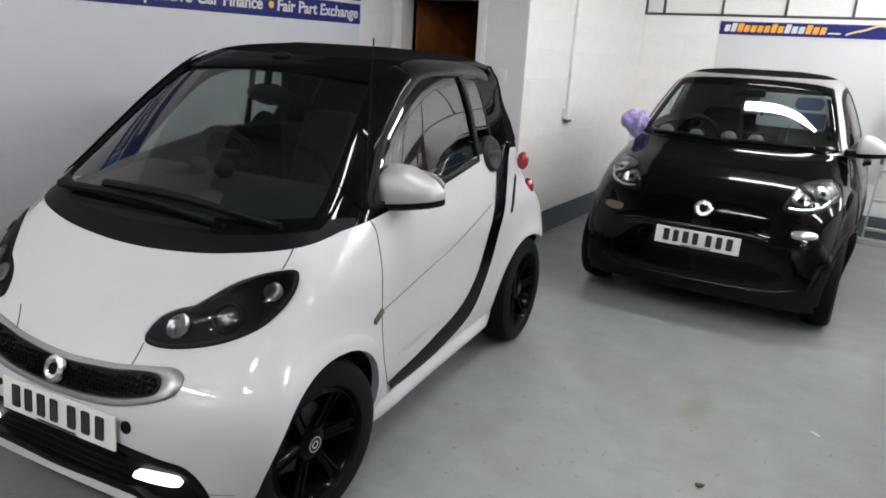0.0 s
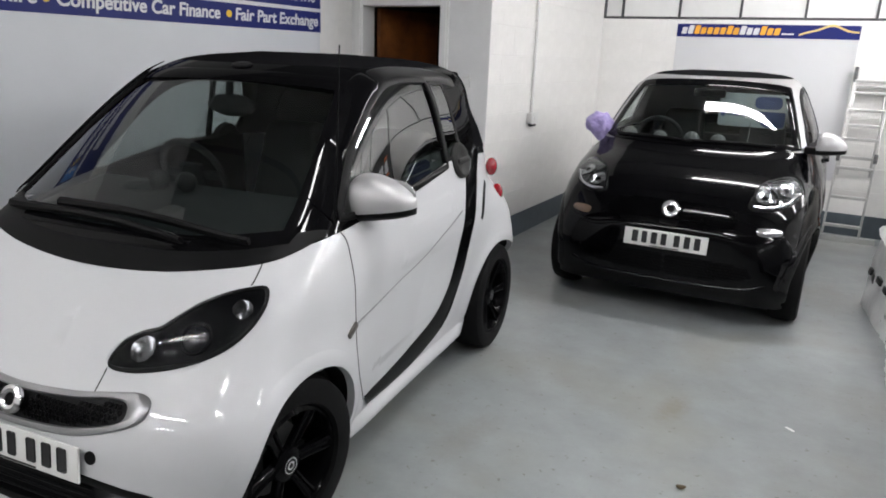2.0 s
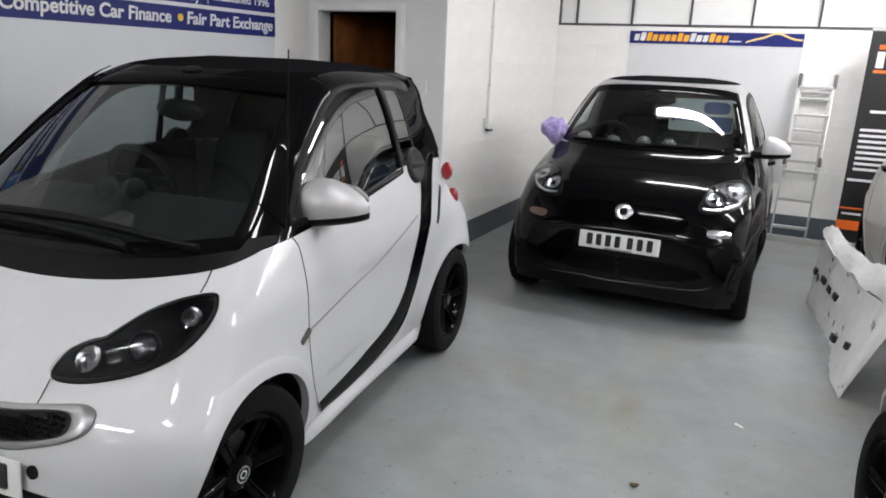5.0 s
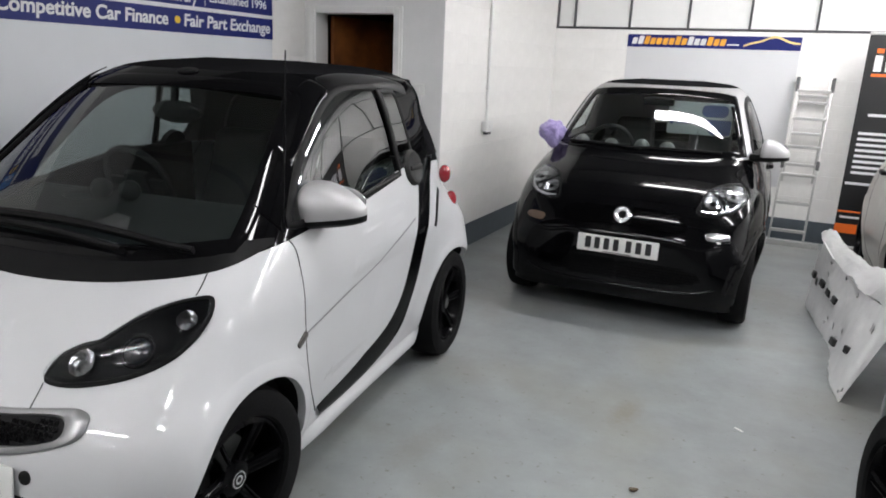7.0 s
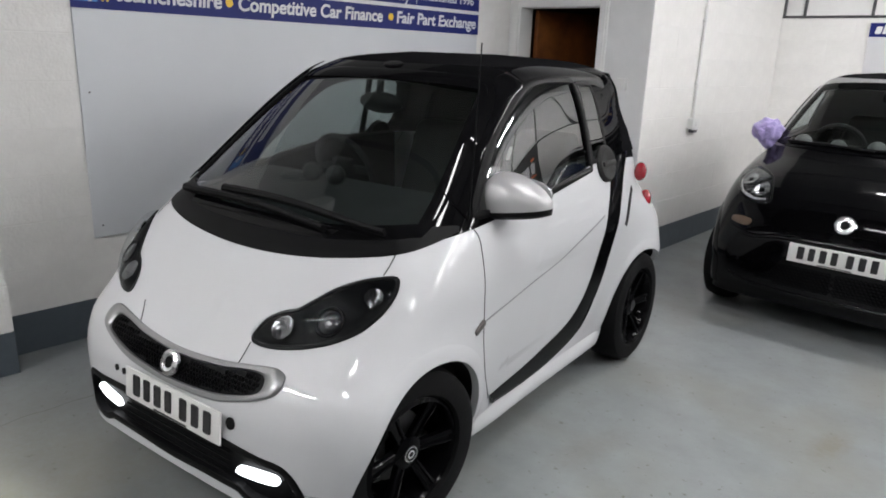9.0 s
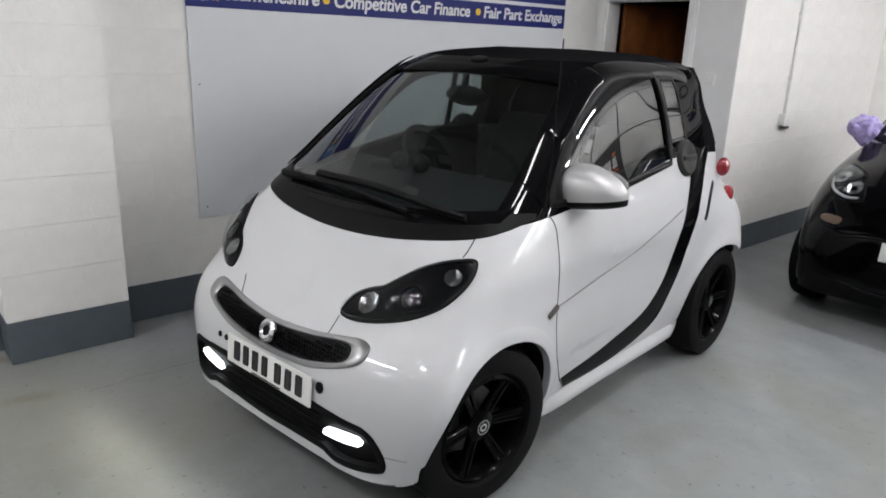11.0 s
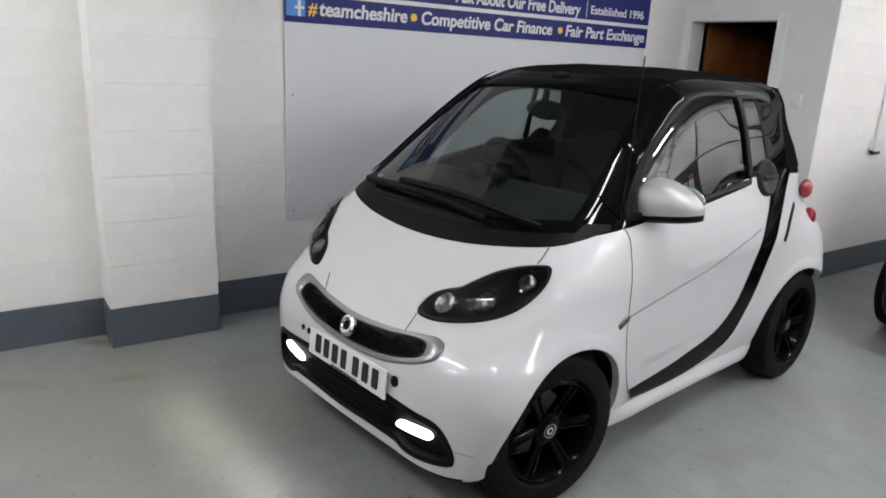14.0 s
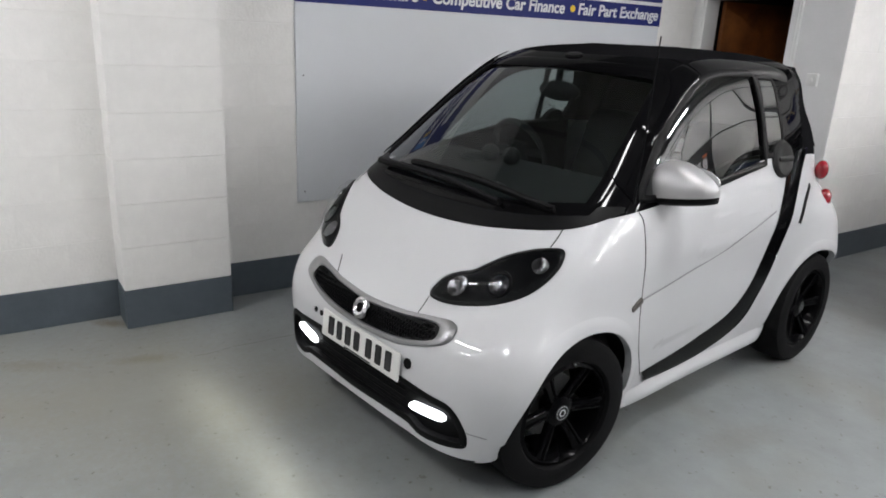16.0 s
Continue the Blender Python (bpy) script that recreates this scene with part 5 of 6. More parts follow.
    for s in (1, -1):
        part("bonnet_gap", strip(S.front, curve2([(s * 0.270, 0.610), (s * (0.268 if s > 0 else 0.322), 0.672)], 8), 0.004, 0.0010), M_GAP, body)
        part("bonnet_gap", strip(S.front, curve2([(s * 0.60, 0.905), (s * 0.60, 0.93), (s * 0.595, 0.957)], 6), 0.004, 0.0010), M_GAP, body)
    part("antenna", tube([(0.64, 0.685, 1.03), (0.66, 0.71, 1.32), (0.686, 0.735, 1.615)], 0.004, 8, 0.0022), M_BLACK_TRIM, car)
    bm = lathe([(0.0, 0.008), (0.045, 0.006), (0.05, 0.0), (0.0, 0.0)], 24, "z")
    bmesh.ops.scale(bm, vec=(0.5, 1, 1), verts=bm.verts)
    bm.transform(Matrix.Translation(S.front(0, 1.526) + Vector((0, 0, 0.002))) @ pose(0, 0, 0, 0, 22, 0))
    part("roof_catch", bm, M_BLACK_TRIM, car)
    wheel(car, 0.943, 0.638, 0.302, 0.19, 0.20, 1, turn=-8)
    wheel(car, 0.940, -0.630, 0.302, 0.19, 0.20, -1, turn=-8)
    wheel(car, -UW, 0.675, 0.30, 0.20, 0.205, 1)
    wheel(car, -UW, -0.675, 0.30, 0.20, 0.205, -1)
    interior(car, 0.62, 1.02, -0.30, 0.20, 1.05, 0.60, pods=((0.5, -0.207, 1.075), (0.5, -0.071, 1.078)))
    part("inner_mirror", lathe([(0.0, -0.02), (0.8, -0.02), (1.0, -0.005), (1.0, 0.01), (0.85, 0.02), (0.0, 0.024)], 36, "x"), M_BLACK_TRIM, car).matrix_basis = pose(0.295, 0.0, 1.372, 0, 15, 0) @ Matrix.Diagonal((1, 0.115, 0.045, 1))
    part("mirror_stalk", tube([(0.31, 0, 1.385), (0.30, 0, 1.47)], 0.016), M_BLACK_TRIM, car)
    return car, S


def second_car(x, y, a, label, paint, pillars, plated, mirrors=(1, -1), steer=0.0):
    car = thing("car", label, "car", pose(x, y, 0, 0, 0, a - 90))
    S = Shape(
        front=[(0.17, 1.33), (0.25, 1.36), (0.4, 1.365), (0.55, 1.36), (0.66, 1.325), (0.76, 1.27), (0.86, 1.17), (0.93, 1.05), (0.98, 0.93), (1.02, 0.84), (1.2, 0.65), (1.35, 0.48), (1.44, 0.37), (1.5, 0.27), (1.535, 0.12), (1.555, -0.1)],
        rear=[(0.17, -1.2), (0.3, -1.28), (0.8, -1.30), (1.0, -1.22), (1.2, -1.08), (1.4, -0.9), (1.5, -0.75), (1.535, -0.6), (1.555, -0.4)],
        half=[(0.17, 0.79), (0.3, 0.815), (0.5, 0.84), (0.7, 0.84), (0.85, 0.825), (0.95, 0.795), (1.02, 0.765), (1.2, 0.70), (1.35, 0.635), (1.45, 0.58), (1.5, 0.53), (1.535, 0.44), (1.555, 0.25)],
        square=[(0.15, 10.0), (0.4, 8.0), (0.6, 6.3), (0.8, 5.5), (1.0, 4.6), (1.3, 4.4), (1.555, 3.6)],
        crown=[(0.15, 7.5), (0.4, 6.0), (0.6, 4.2), (0.8, 3.6), (1.0, 3.2), (1.3, 3.2), (1.555, 3.0)],
        belt=[(0.0, 1.08), (0.15, 1.08), (0.2, 1.05), (0.5, 1.06), (1.0, 1.08)],
        low=0.155, top=1.555,
        bulges=[(0.93, 0.4, 0.5, 0.3, 0.02), (-0.95, 0.4, 0.5, 0.3, 0.03)])
    belt = S.belt
    R, UW, RA = 0.30, 0.9365, 0.33
    arch = lambda c: abs(c.y) > 0.5 and min(math.hypot(c.x - UW, c.z - 0.30), math.hypot(c.x + UW, c.z - 0.30)) < RA + 0.012
    ws = loop([(-0.65, 1.072, 1), (-0.3, 1.066), (0, 1.066), (0.3, 1.066), (0.65, 1.072, 1), (0.53, 1.40), (0.475, 1.455), (0.25, 1.475), (0, 1.479), (-0.25, 1.475), (-0.475, 1.455), (-0.53, 1.40)], 8)
    sw = loop([(0.46, 1.09, 1), (0.0, 1.10), (-0.40, 1.13, 1), (-0.30, 1.41), (-0.05, 1.435), (0.11, 1.41), (0.24, 1.33)], 8)

    def open_glass(c):
        return (c.x > 0.15 and inside(shrink(ws, 0.01), c.y, c.z) and abs(c.y) < S.w(c.z) * 0.93) or (abs(c.y) > 0.3 and inside(shrink(sw, 0.01), c.x, c.z))

    body = part("body", S.shell(lambda th: S.low, belt, 44, arch), paint, car)
    part("safety_frame", S.shell(belt, lambda th: 1.515, 30, open_glass), pillars, car, "silver painted pillars and roof frame")
    part("soft_top", S.shell(lambda th: 1.515, lambda th: S.top, 10, None, ease=2.0, cap=True), M_FABRIC, car, "black canvas roof")
    part("underbody", box(-1.1, 1.15, -0.6, 0.6, 0.16, 0.26, bevel=0.03), M_BLACK_TRIM, car)
    for s in (1, -1):
        side = S.side(s)
        for u in (UW, -UW):
            part("arch_lip", open_band(side, *arc_ring(u, 0.30, RA - 0.006, RA + 0.045, -16, 196)), paint, body)
            bm = bmesh.new()
            rows = []
            for i in range(25):
                t = radians(-20 + 220 * i / 24)
                rows.append([bm.verts.new((u + (RA - 0.004) * math.cos(t), q, 0.30 + (RA - 0.004) * math.sin(t))) for q in (s * 0.40, side(u + (RA - 0.004) * math.cos(t), max(0.18, 0.30 + (RA - 0.004) * math.sin(t))).y - s * 0.012)])
            for p, q in zip(rows, rows[1:]):
                bm.faces.new((p[0], p[1], q[1], q[0]))
            part("arch_liner", bm, M_BLACK_TRIM, car)
        bm = box(-0.09, 0.09, -0.018, 0.018, -0.016, 0.016, bevel=0.012, seg=3)
        bm.transform(Matrix.Translation(side(-0.30, 0.93) + Vector((0, s * 0.02, 0))))
        part("door_handle", bm, M_BLACK_TRIM, car)
        part("door_gap", strip(side, curve2([(0.62, 1.02), (0.56, 0.7), (0.50, 0.32)]), 0.005, 0.0012), M_GAP, body)
        part("door_gap", strip(side, curve2([(-0.46, 1.04), (-0.52, 0.7), (-0.46, 0.32), (0.0, 0.27), (0.50, 0.30)]), 0.005, 0.0012), M_GAP, body)
        part("side_window", patch(side, sw, 0.003, 0.004, 30, 8), M_GLASS_REAR, car, "clear side window")
        part("window_seal", band(side, shrink(sw, -0.02), shrink(sw, 0.012), 0.006, 0.012), M_BLACK_TRIM, car)
        hl = loop([(s * 0.45, 0.755), (s * 0.463, 0.83), (s * 0.50, 0.89), (s * 0.60, 0.92), (s * 0.665, 0.915), (s * 0.71, 0.87), (s * 0.713, 0.83), (s * 0.66, 0.775), (s * 0.56, 0.748)], 7)
        lamp = part("headlight", patch(S.front, hl, 0.003, 0.02, 30, 10), M_LAMP_GREY, car, "clear headlight with chrome reflectors in a grey bowl")
        part("lens", patch(S.front, hl, 0.01, 0.01, 30, 10, dome=0.012), M_LENS, lamp)
        part("headlight_seal", band(S.front, shrink(hl, -0.005), shrink(hl, 0.005), 0.006, 0.012), M_BLACK_TRIM, lamp)
        part("light_guide", strip(S.front, curve2([(s * 0.47, 0.765), (s * 0.55, 0.762), (s * 0.64, 0.785), (s * 0.695, 0.84)], 8), 0.012, 0.012, 0.003), M_CHROME, lamp)
        for v, z, r in ((0.525, 0.815, 0.056), (0.632, 0.855, 0.052), (0.60, 0.79, 0.03)):
            p, nn = normal_on(S.front, s * v, z)
            nn = outward(p, nn, MID)
            bm = bmesh.new()
            rings = [[bm.verts.new((q * r * math.cos(k * math.pi / 6 + q), q * r * math.sin(k * math.pi / 6 + q), 0.0012 + 0.006 * q * q + 0.0025 * ((k + c) % 2))) for k in range(12)] for c, q in enumerate((0.25, 0.55, 0.8, 1.0))]
            bm.faces.new(rings[0])
            for a, b in zip(rings, rings[1:]):
                for k in range(12):
                    bm.faces.new((a[k], a[(k + 1) % 12], b[(k + 1) % 12], b[k]))
            bm.transform(Matrix.Translation(p + nn * 0.001) @ nn.to_track_quat("Z", "Y").to_matrix().to_4x4())
            part("reflector", bm, M_FACET, lamp, smooth=False)
            bm = lathe([(0.0, 0.010), (r * 0.28, 0.008), (r * 0.32, 0.003), (0.0, 0.003)], 20, "z")
            bm.transform(Matrix.Translation(p + nn * 0.001) @ nn.to_track_quat("Z", "Y").to_matrix().to_4x4())
            part("bulb_lens", bm, M_LAMP_BODY, lamp)
        part("lamp_divider", strip(S.front, curve2([(s * 0.50, 0.885), (s * 0.585, 0.825), (s * 0.60, 0.75)], 6), 0.018, 0.005, 0.003), M_LAMP_BODY, lamp)
        ind = loop([(s * 0.52, 0.645), (s * 0.60, 0.652), (s * 0.65, 0.64), (s * 0.645, 0.612), (s * 0.54, 0.605)], 6)
        part("indicator", patch(S.front, ind, 0.004, 0.01, 16, 4, dome=0.006), M_SMOKED_AMBER if s < 0 else M_CHROME, car, "small clear indicator lamp")
        if s in mirrors:
            mirror_head(car, 0.55, 0.745, 0.925, 1.078, s, M_MIRROR_CAP, 0.085, 0.118, 0.012)
        wheel(car, UW, s * 0.725, R, 0.175, 0.20, s, turn=steer)
        wheel(car, -UW, s * 0.73, R, 0.19, 0.20, s)
    part("windscreen", patch(S.front, ws, 0.003, 0.004, 40, 12), M_GLASS_REAR, car, "clear windscreen")
    part("windscreen_frit", band(S.front, shrink(ws, -0.012), shrink(ws, 0.03), 0.006, 0.012), M_BLACK_GLOSS, car)
    for v0, z0, v1, z1 in ((-0.10, 1.075, 0.50, 1.08), (-0.55, 1.08, -0.02, 1.072)):
        pts = [normal_on(S.front, v0 + (v1 - v0) * i / 8, z0 + (z1 - z0) * i / 8 + 0.01 * math.sin(math.pi * i / 8)) for i in range(9)]
        part("wiper", tube([p + outward(p, n, MID) * 0.018 for p, n in pts], 0.008, 8), M_BLACK_TRIM, car)
    gr = loop([(-0.42, 0.69), (-0.3, 0.755), (0, 0.765), (0.3, 0.755), (0.42, 0.69), (0.36, 0.61), (0.2, 0.59), (0, 0.588), (-0.2, 0.59), (-0.36, 0.61)], 7)
    grille = part("grille", patch(S.front, gr, 0.0012, 0.01, 40, 8), M_PAINT_BLACK, car, "black honeycomb upper grille")
    tagged(part("grille_mesh", honeycomb(S, shrink(gr, 0.012), 0.020, 0.002, 0.05), M_BLACK_GLOSS, grille, smooth=False), kind="stuff")
    lg = loop([(-0.5, 0.40), (-0.3, 0.43), (0, 0.435), (0.3, 0.43), (0.5, 0.40), (0.52, 0.33), (0.3, 0.28), (0, 0.275), (-0.3, 0.28), (-0.52, 0.33)], 7)
    lower = part("lower_grille", patch(S.front, lg, 0.0012, 0.01, 40, 6), M_PAINT_BLACK, car, "black lower grille")
    tagged(part("grille_mesh", honeycomb(S, shrink(lg, 0.012), 0.024, 0.002), M_BLACK_GLOSS, lower, smooth=False), kind="stuff")
    part("bumper_lip", rail(S.front, curve2([(-0.62, 0.30), (-0.5, 0.262), (-0.3, 0.245), (0, 0.240), (0.3, 0.245), (0.5, 0.262), (0.62, 0.30)], 8), 0.03, 0.012), paint, body)
    part("bumper_fold", rail(S.front, curve2([(-0.70, 0.60), (-0.5, 0.555), (-0.33, 0.578), (0, 0.588), (0.33, 0.578), (0.5, 0.555), (0.70, 0.60)], 8), 0.03, 0.006), paint, body)
    badge(S.front(0, 0.705) + Vector((0.012, 0, 0)), -26, car, 0.056)
    if plated:
        number_plate(S.front(0.0, 0.508) + Vector((0.012, 0.0, 0.0)), 0, -6, car)
    interior(car, 0.60, 1.0, -0.33, 0.30, 1.05, 0.64, bottom=0.26, pods=((0.5, -0.29, 1.06), (0.5, -0.063, 1.072), (0.5, 0.119, 1.068), (0.5, -0.51, 1.075)), pod_size=0.055, pod_paint=M_POD_GREY)
    part("inner_mirror", box(-0.02, 0.02, -0.11, 0.11, -0.03, 0.03, bevel=0.015), M_BLACK_TRIM, car).matrix_basis = pose(0.36, 0.0, 1.40, 0, 15, 0)
    return car, S


car_white, SHAPE_W = white_car()
car_black, SHAPE_B = second_car(2.8998, 5.8248, 0.4, "small glossy black two-seat convertible with silver pillars and mirrors", M_PAINT_BLACK, M_PAINT_SILVER, True, (1,))
car_pale, SHAPE_C = second_car(5.33, 6.08, 0.0, "small pale beige car parked behind the wrapped parcel", M_PAINT_PALE, M_PAINT_PALE, False, (1,))
car_grey, SHAPE_D = second_car(5.165, 3.22, -9.0, "small silver grey car with black wheels parked beside the wrapped parcel", M_PAINT_GREY, M_PAINT_GREY, False, (1,), 16.0)

# ============ things ============
# grey board and the long banner over it
board = thing("wall_board", "large plain grey laminate board screwed to the wall", "board")
part("panel", box(0.004, 0.016, 1.474, 4.585, 0.555, 2.14, bevel=0.001, seg=1), M_BOARD, board)
for y in (1.52, 3.0, 4.5):
    for z in (0.62, 1.32):
        bm = lathe([(0.0, 0.018), (0.0045, 0.018), (0.005, 0.016), (0.0, 0.016)], 12, "x")
        bmesh.ops.translate(bm, verts=bm.verts, vec=(0, y, z))
        part("screw", bm, M_STEEL_DARK, board)
FACE = Matrix(((0, 0, 1, 0), (1, 0, 0, 0), (0, 1, 0, 0), (0, 0, 0, 1)))  # text on a wall that faces +x, running along +y
banner = thing("banner", "long blue banner with white and yellow words over the board", "banner")
part("sheet", box(0.016, 0.019, 1.47, 4.59, 1.73, 2.11), M_BLUE, banner, smooth=False)
part("stripe", box(0.019, 0.0205, 1.47, 4.59, 1.882, 1.908), M_SIGN_WHITE, banner, smooth=False)
part("tile", box(0.019, 0.0205, 1.485, 1.60, 1.765, 1.87), M_SIGN_SKY, banner, smooth=False)
part("mark", box(0.0206, 0.0212, 1.555, 1.573, 1.765, 1.855), M_SIGN_WHITE, banner, smooth=False)
part("mark", box(0.0206, 0.0212, 1.535, 1.592, 1.805, 1.82), M_SIGN_WHITE, banner, smooth=False)


def on_wall(y, z):
    return Matrix.Translation((0.0205, y, z)) @ FACE


lettering("word", "#", 0.10, on_wall(1.618, 1.778), M_SIGN_YELLOW, banner, 0.12, 0.0015, 0.06)
lettering("word", "teamcheshire", 0.112, on_wall(1.688, 1.778), M_SIGN_WHITE, banner, 0.10, 0.0027, 0.605)
lettering("word", "Competitive Car Finance", 0.112, on_wall(2.40, 1.776), M_SIGN_WHITE, banner, 0.10, 0.0027, 1.14)
lettering("word", "Fair Part Exchange", 0.112, on_wall(3.677, 1.776), M_SIGN_WHITE, banner, 0.10, 0.0027, 0.88)
lettering("word", "Ask About Our Free Delivery", 0.112, on_wall(2.66, 1.935), M_SIGN_WHITE, banner, 0.10, 0.0027, 1.15)
lettering("word", "Established 1996", 0.085, on_wall(3.92, 1.952), M_SIGN_WHITE, banner, 0.0, 0.0014, 0.60)
part("divider", box(0.019, 0.0205, 3.874, 3.879, 1.92, 2.06), M_SIGN_WHITE, banner, smooth=False)
for y in (2.342, 3.620):
    bm = lathe([(0.0, 0.0215), (0.024, 0.0215), (0.024, 0.019), (0.0, 0.019)], 20, "x")
    bmesh.ops.translate(bm, verts=bm.verts, vec=(0, y, 1.812))
    part("dot", bm, M_SIGN_YELLOW, banner)
part("bar", box(0.019, 0.0205, 1.7, 2.58, 1.945, 2.01), M_SIGN_WHITE, banner, smooth=False)

# back wall: pale board and the small blue sign with an illegible trade name
pale = thing("wall_board", "pale grey board fixed to the back wall", "board")
part("panel", box(2.125, 3.80, BY - 0.018, BY - 0.004, 0.53, 1.87, bevel=0.001, seg=1), material("pale_grey_board", (0.63, 0.635, 0.65), 0.45, vary=0.03, scale=3), pale)
sign = thing("sign", "narrow blue sign with white and orange marks and a gold line", "sign")
part("sheet", box(2.125, 3.80, BY - 0.026, BY - 0.018, 1.868, 2.0, bevel=0.001, seg=1), M_BLUE, sign)
x = 2.17
for n, mat in ((2, M_SIGN_WHITE), (3, M_SIGN_AMBER), (4, M_SIGN_AMBER), (3, M_SIGN_WHITE), (3, M_SIGN_AMBER)):
    for k in range(n):
        w = 0.063
        bm = box(x, x + w - 0.012, BY - 0.029, BY - 0.026, 1.899, 1.966 if (k + n) % 3 else 1.984, bevel=0.006, seg=1)
        for q in bm.verts:
            q.co.x += (q.co.z - 1.9) * 0.2
        part("bar", bm, mat, sign)
        x += w
for z0, z1 in ((1.866, 1.8705), (1.9975, 2.002)):
    part("edge", box(2.121, 3.804, BY - 0.0275, BY - 0.018, z0, z1), M_SIGN_WHITE, sign, smooth=False)
for x0 in (2.121, 3.7995):
    part("edge", box(x0, x0 + 0.0045, BY - 0.0275, BY - 0.018, 1.8705, 1.9975), M_SIGN_WHITE, sign, smooth=False)
part("bar", box(x + 0.01, x + 0.12, BY - 0.029, BY - 0.026, 1.905, 1.918), M_SIGN_WHITE, sign)
bm = bmesh.new()
prev = None
for i in range(41):
    t = i / 40
    xx = 3.28 + 0.51 * t
    zz = 1.905 + 0.06 * math.exp(-((t - 0.55) / 0.22) ** 2) + 0.03 * math.sin(min(1, t * 4) * math.pi / 2)
    h = 0.0085 + 0.002 * math.sin(t * math.pi)
    ring = [bm.verts.new((xx, y, zz + d)) for y, d in ((BY - 0.026, -h), (BY - 0.030, -h), (BY - 0.030, h), (BY - 0.026, h))]
    if prev:
        for k in range(4):
            bm.faces.new((prev[k], ring[k], ring[(k + 1) % 4], prev[(k + 1) % 4]))
    prev = ring
bmesh.ops.recalc_face_normals(bm, faces=bm.faces[:])
part("line", bm, M_SIGN_GOLD, sign, smooth=False)

# conduit, socket and switch
cond = thing("conduit", "white surface conduit running down to a socket", "conduit")
part("pipe", tube([(SX + 0.02, 5.93, 1.12), (SX + 0.02, 5.93, CZ)], 0.0125, 10), M_PLASTIC_W, cond)
for z in (1.4, 1.9, 2.4, 2.9):
    part("clip", box(SX + 0.004, SX + 0.036, 5.91, 5.95, z, z + 0.02, bevel=0.004), M_PLASTIC_W, cond)
sock = thing("socket", "white plastic wall socket box", "socket")
part("back_box", box(SX + 0.004, SX + 0.05, 5.86, 6.0, 1.03, 1.12, bevel=0.006), M_PLASTIC_W, sock)
part("plate", box(SX + 0.05, SX + 0.058, 5.855, 6.005, 1.025, 1.125, bevel=0.003), M_PLASTIC_W, sock)
part("rocker", box(SX + 0.058, SX + 0.064, 5.91, 5.95, 1.06, 1.09, bevel=0.003), M_PLASTIC_W, sock)
part("shutter", box(SX + 0.006, SX + 0.05, 5.90, 5.98, 1.0, 1.028, bevel=0.004), M_STEEL_DARK, sock)
swt = thing("light_switch", "white plastic light switch on the wall", "light switch")
part("plate", box(1.085, 1.165, DY - 0.03, DY, 1.35, 1.44, bevel=0.006), M_PLASTIC_W, swt)
part("rocker", box(1.115, 1.135, DY - 0.037, DY - 0.03, 1.38, 1.41, bevel=0.003), M_PLASTIC_W, swt)

# two-part ladder leaning on the back wall
lad = thing("ladder", "two-part aluminium ladder leaning against the wall on a wide foot bar", "ladder", pose(3.94, 7.55, 0, 0, 0, 0))
LEAN, LEN = 0.25, 1.66


def at(x, h, dy=0.0):
    """A point of the ladder: x across, h up, leaning back to the wall."""
    return Vector((x * (1 - 0.04 * h / LEN) + 0.005 + 0.035 * h / LEN, dy + LEAN * h / LEN, h))


for half, dy, z0, z1 in ((0.156, 0.0, 0.03, 1.56), (0.136, 0.045, 0.62, 1.62)):
    for k in (-1, 1):
        bm = box(-0.010, 0.010, -0.022, 0.022, 0, 1, bevel=0.004)
        a, b = at(k * half, z0, dy), at(k * half, z1, dy)
        for q in bm.verts:
            q.co = a + (b - a) * q.co.z + Vector((q.co.x, q.co.y, 0))
        part("stile", bm, M_ALU, lad)
for k in (-1, 1):
    for h, tall in ((0.80, 0.045), (1.56, 0.07)):
        bm = box(-0.016, 0.016, -0.034, 0.034, -tall, tall, bevel=0.008)
        bmesh.ops.translate(bm, verts=bm.verts, vec=at(k * 0.158, h))
        part("hinge", bm, M_POD_GREY, lad, "grey plastic bracket")
for half, dy, hs in ((0.156, 0.0, (0.15, 0.42, 0.695, 0.965, 1.235, 1.50)), (0.136, 0.05, (0.79, 1.09, 1.39, 1.45))):
    for h in hs:
        a, b = at(-half, h, dy), at(half, h, dy)
        part("rung", box(a.x, b.x, a.y - 0.035, a.y + 0.022, h - 0.013, h + 0.013, bevel=0.004), M_ALU, lad)
part("foot_bar", box(-0.33, 0.30, -0.03, 0.03, 0.0, 0.055, bevel=0.006), M_ALU, lad, "pale foot bar on the floor")

# roll-up poster stand
post = thing("poster_stand", "tall black pull-up poster with white and orange marks", "poster", pose(4.34, 7.55, 0))
part("base", box(-0.02, 0.86, -0.09, 0.09, 0.0, 0.08, bevel=0.015), M_ALU, post)
part("sheet", box(0.0, 0.84, -0.003, 0.003, 0.08, 2.02), M_POSTER, post, smooth=False)
part("top_rail", box(-0.005, 0.845, -0.012, 0.012, 2.015, 2.045, bevel=0.005), M_ALU, post)
part("pole", tube([(0.42, 0.03, 0.08), (0.42, 0.02, 2.02)], 0.01), M_ALU, post)


def mark(x0, x1, z0, z1, mat):
    part("bar", box(x0, x1, -0.006, -0.003, z0, z1, bevel=0.001, seg=1), mat, post)


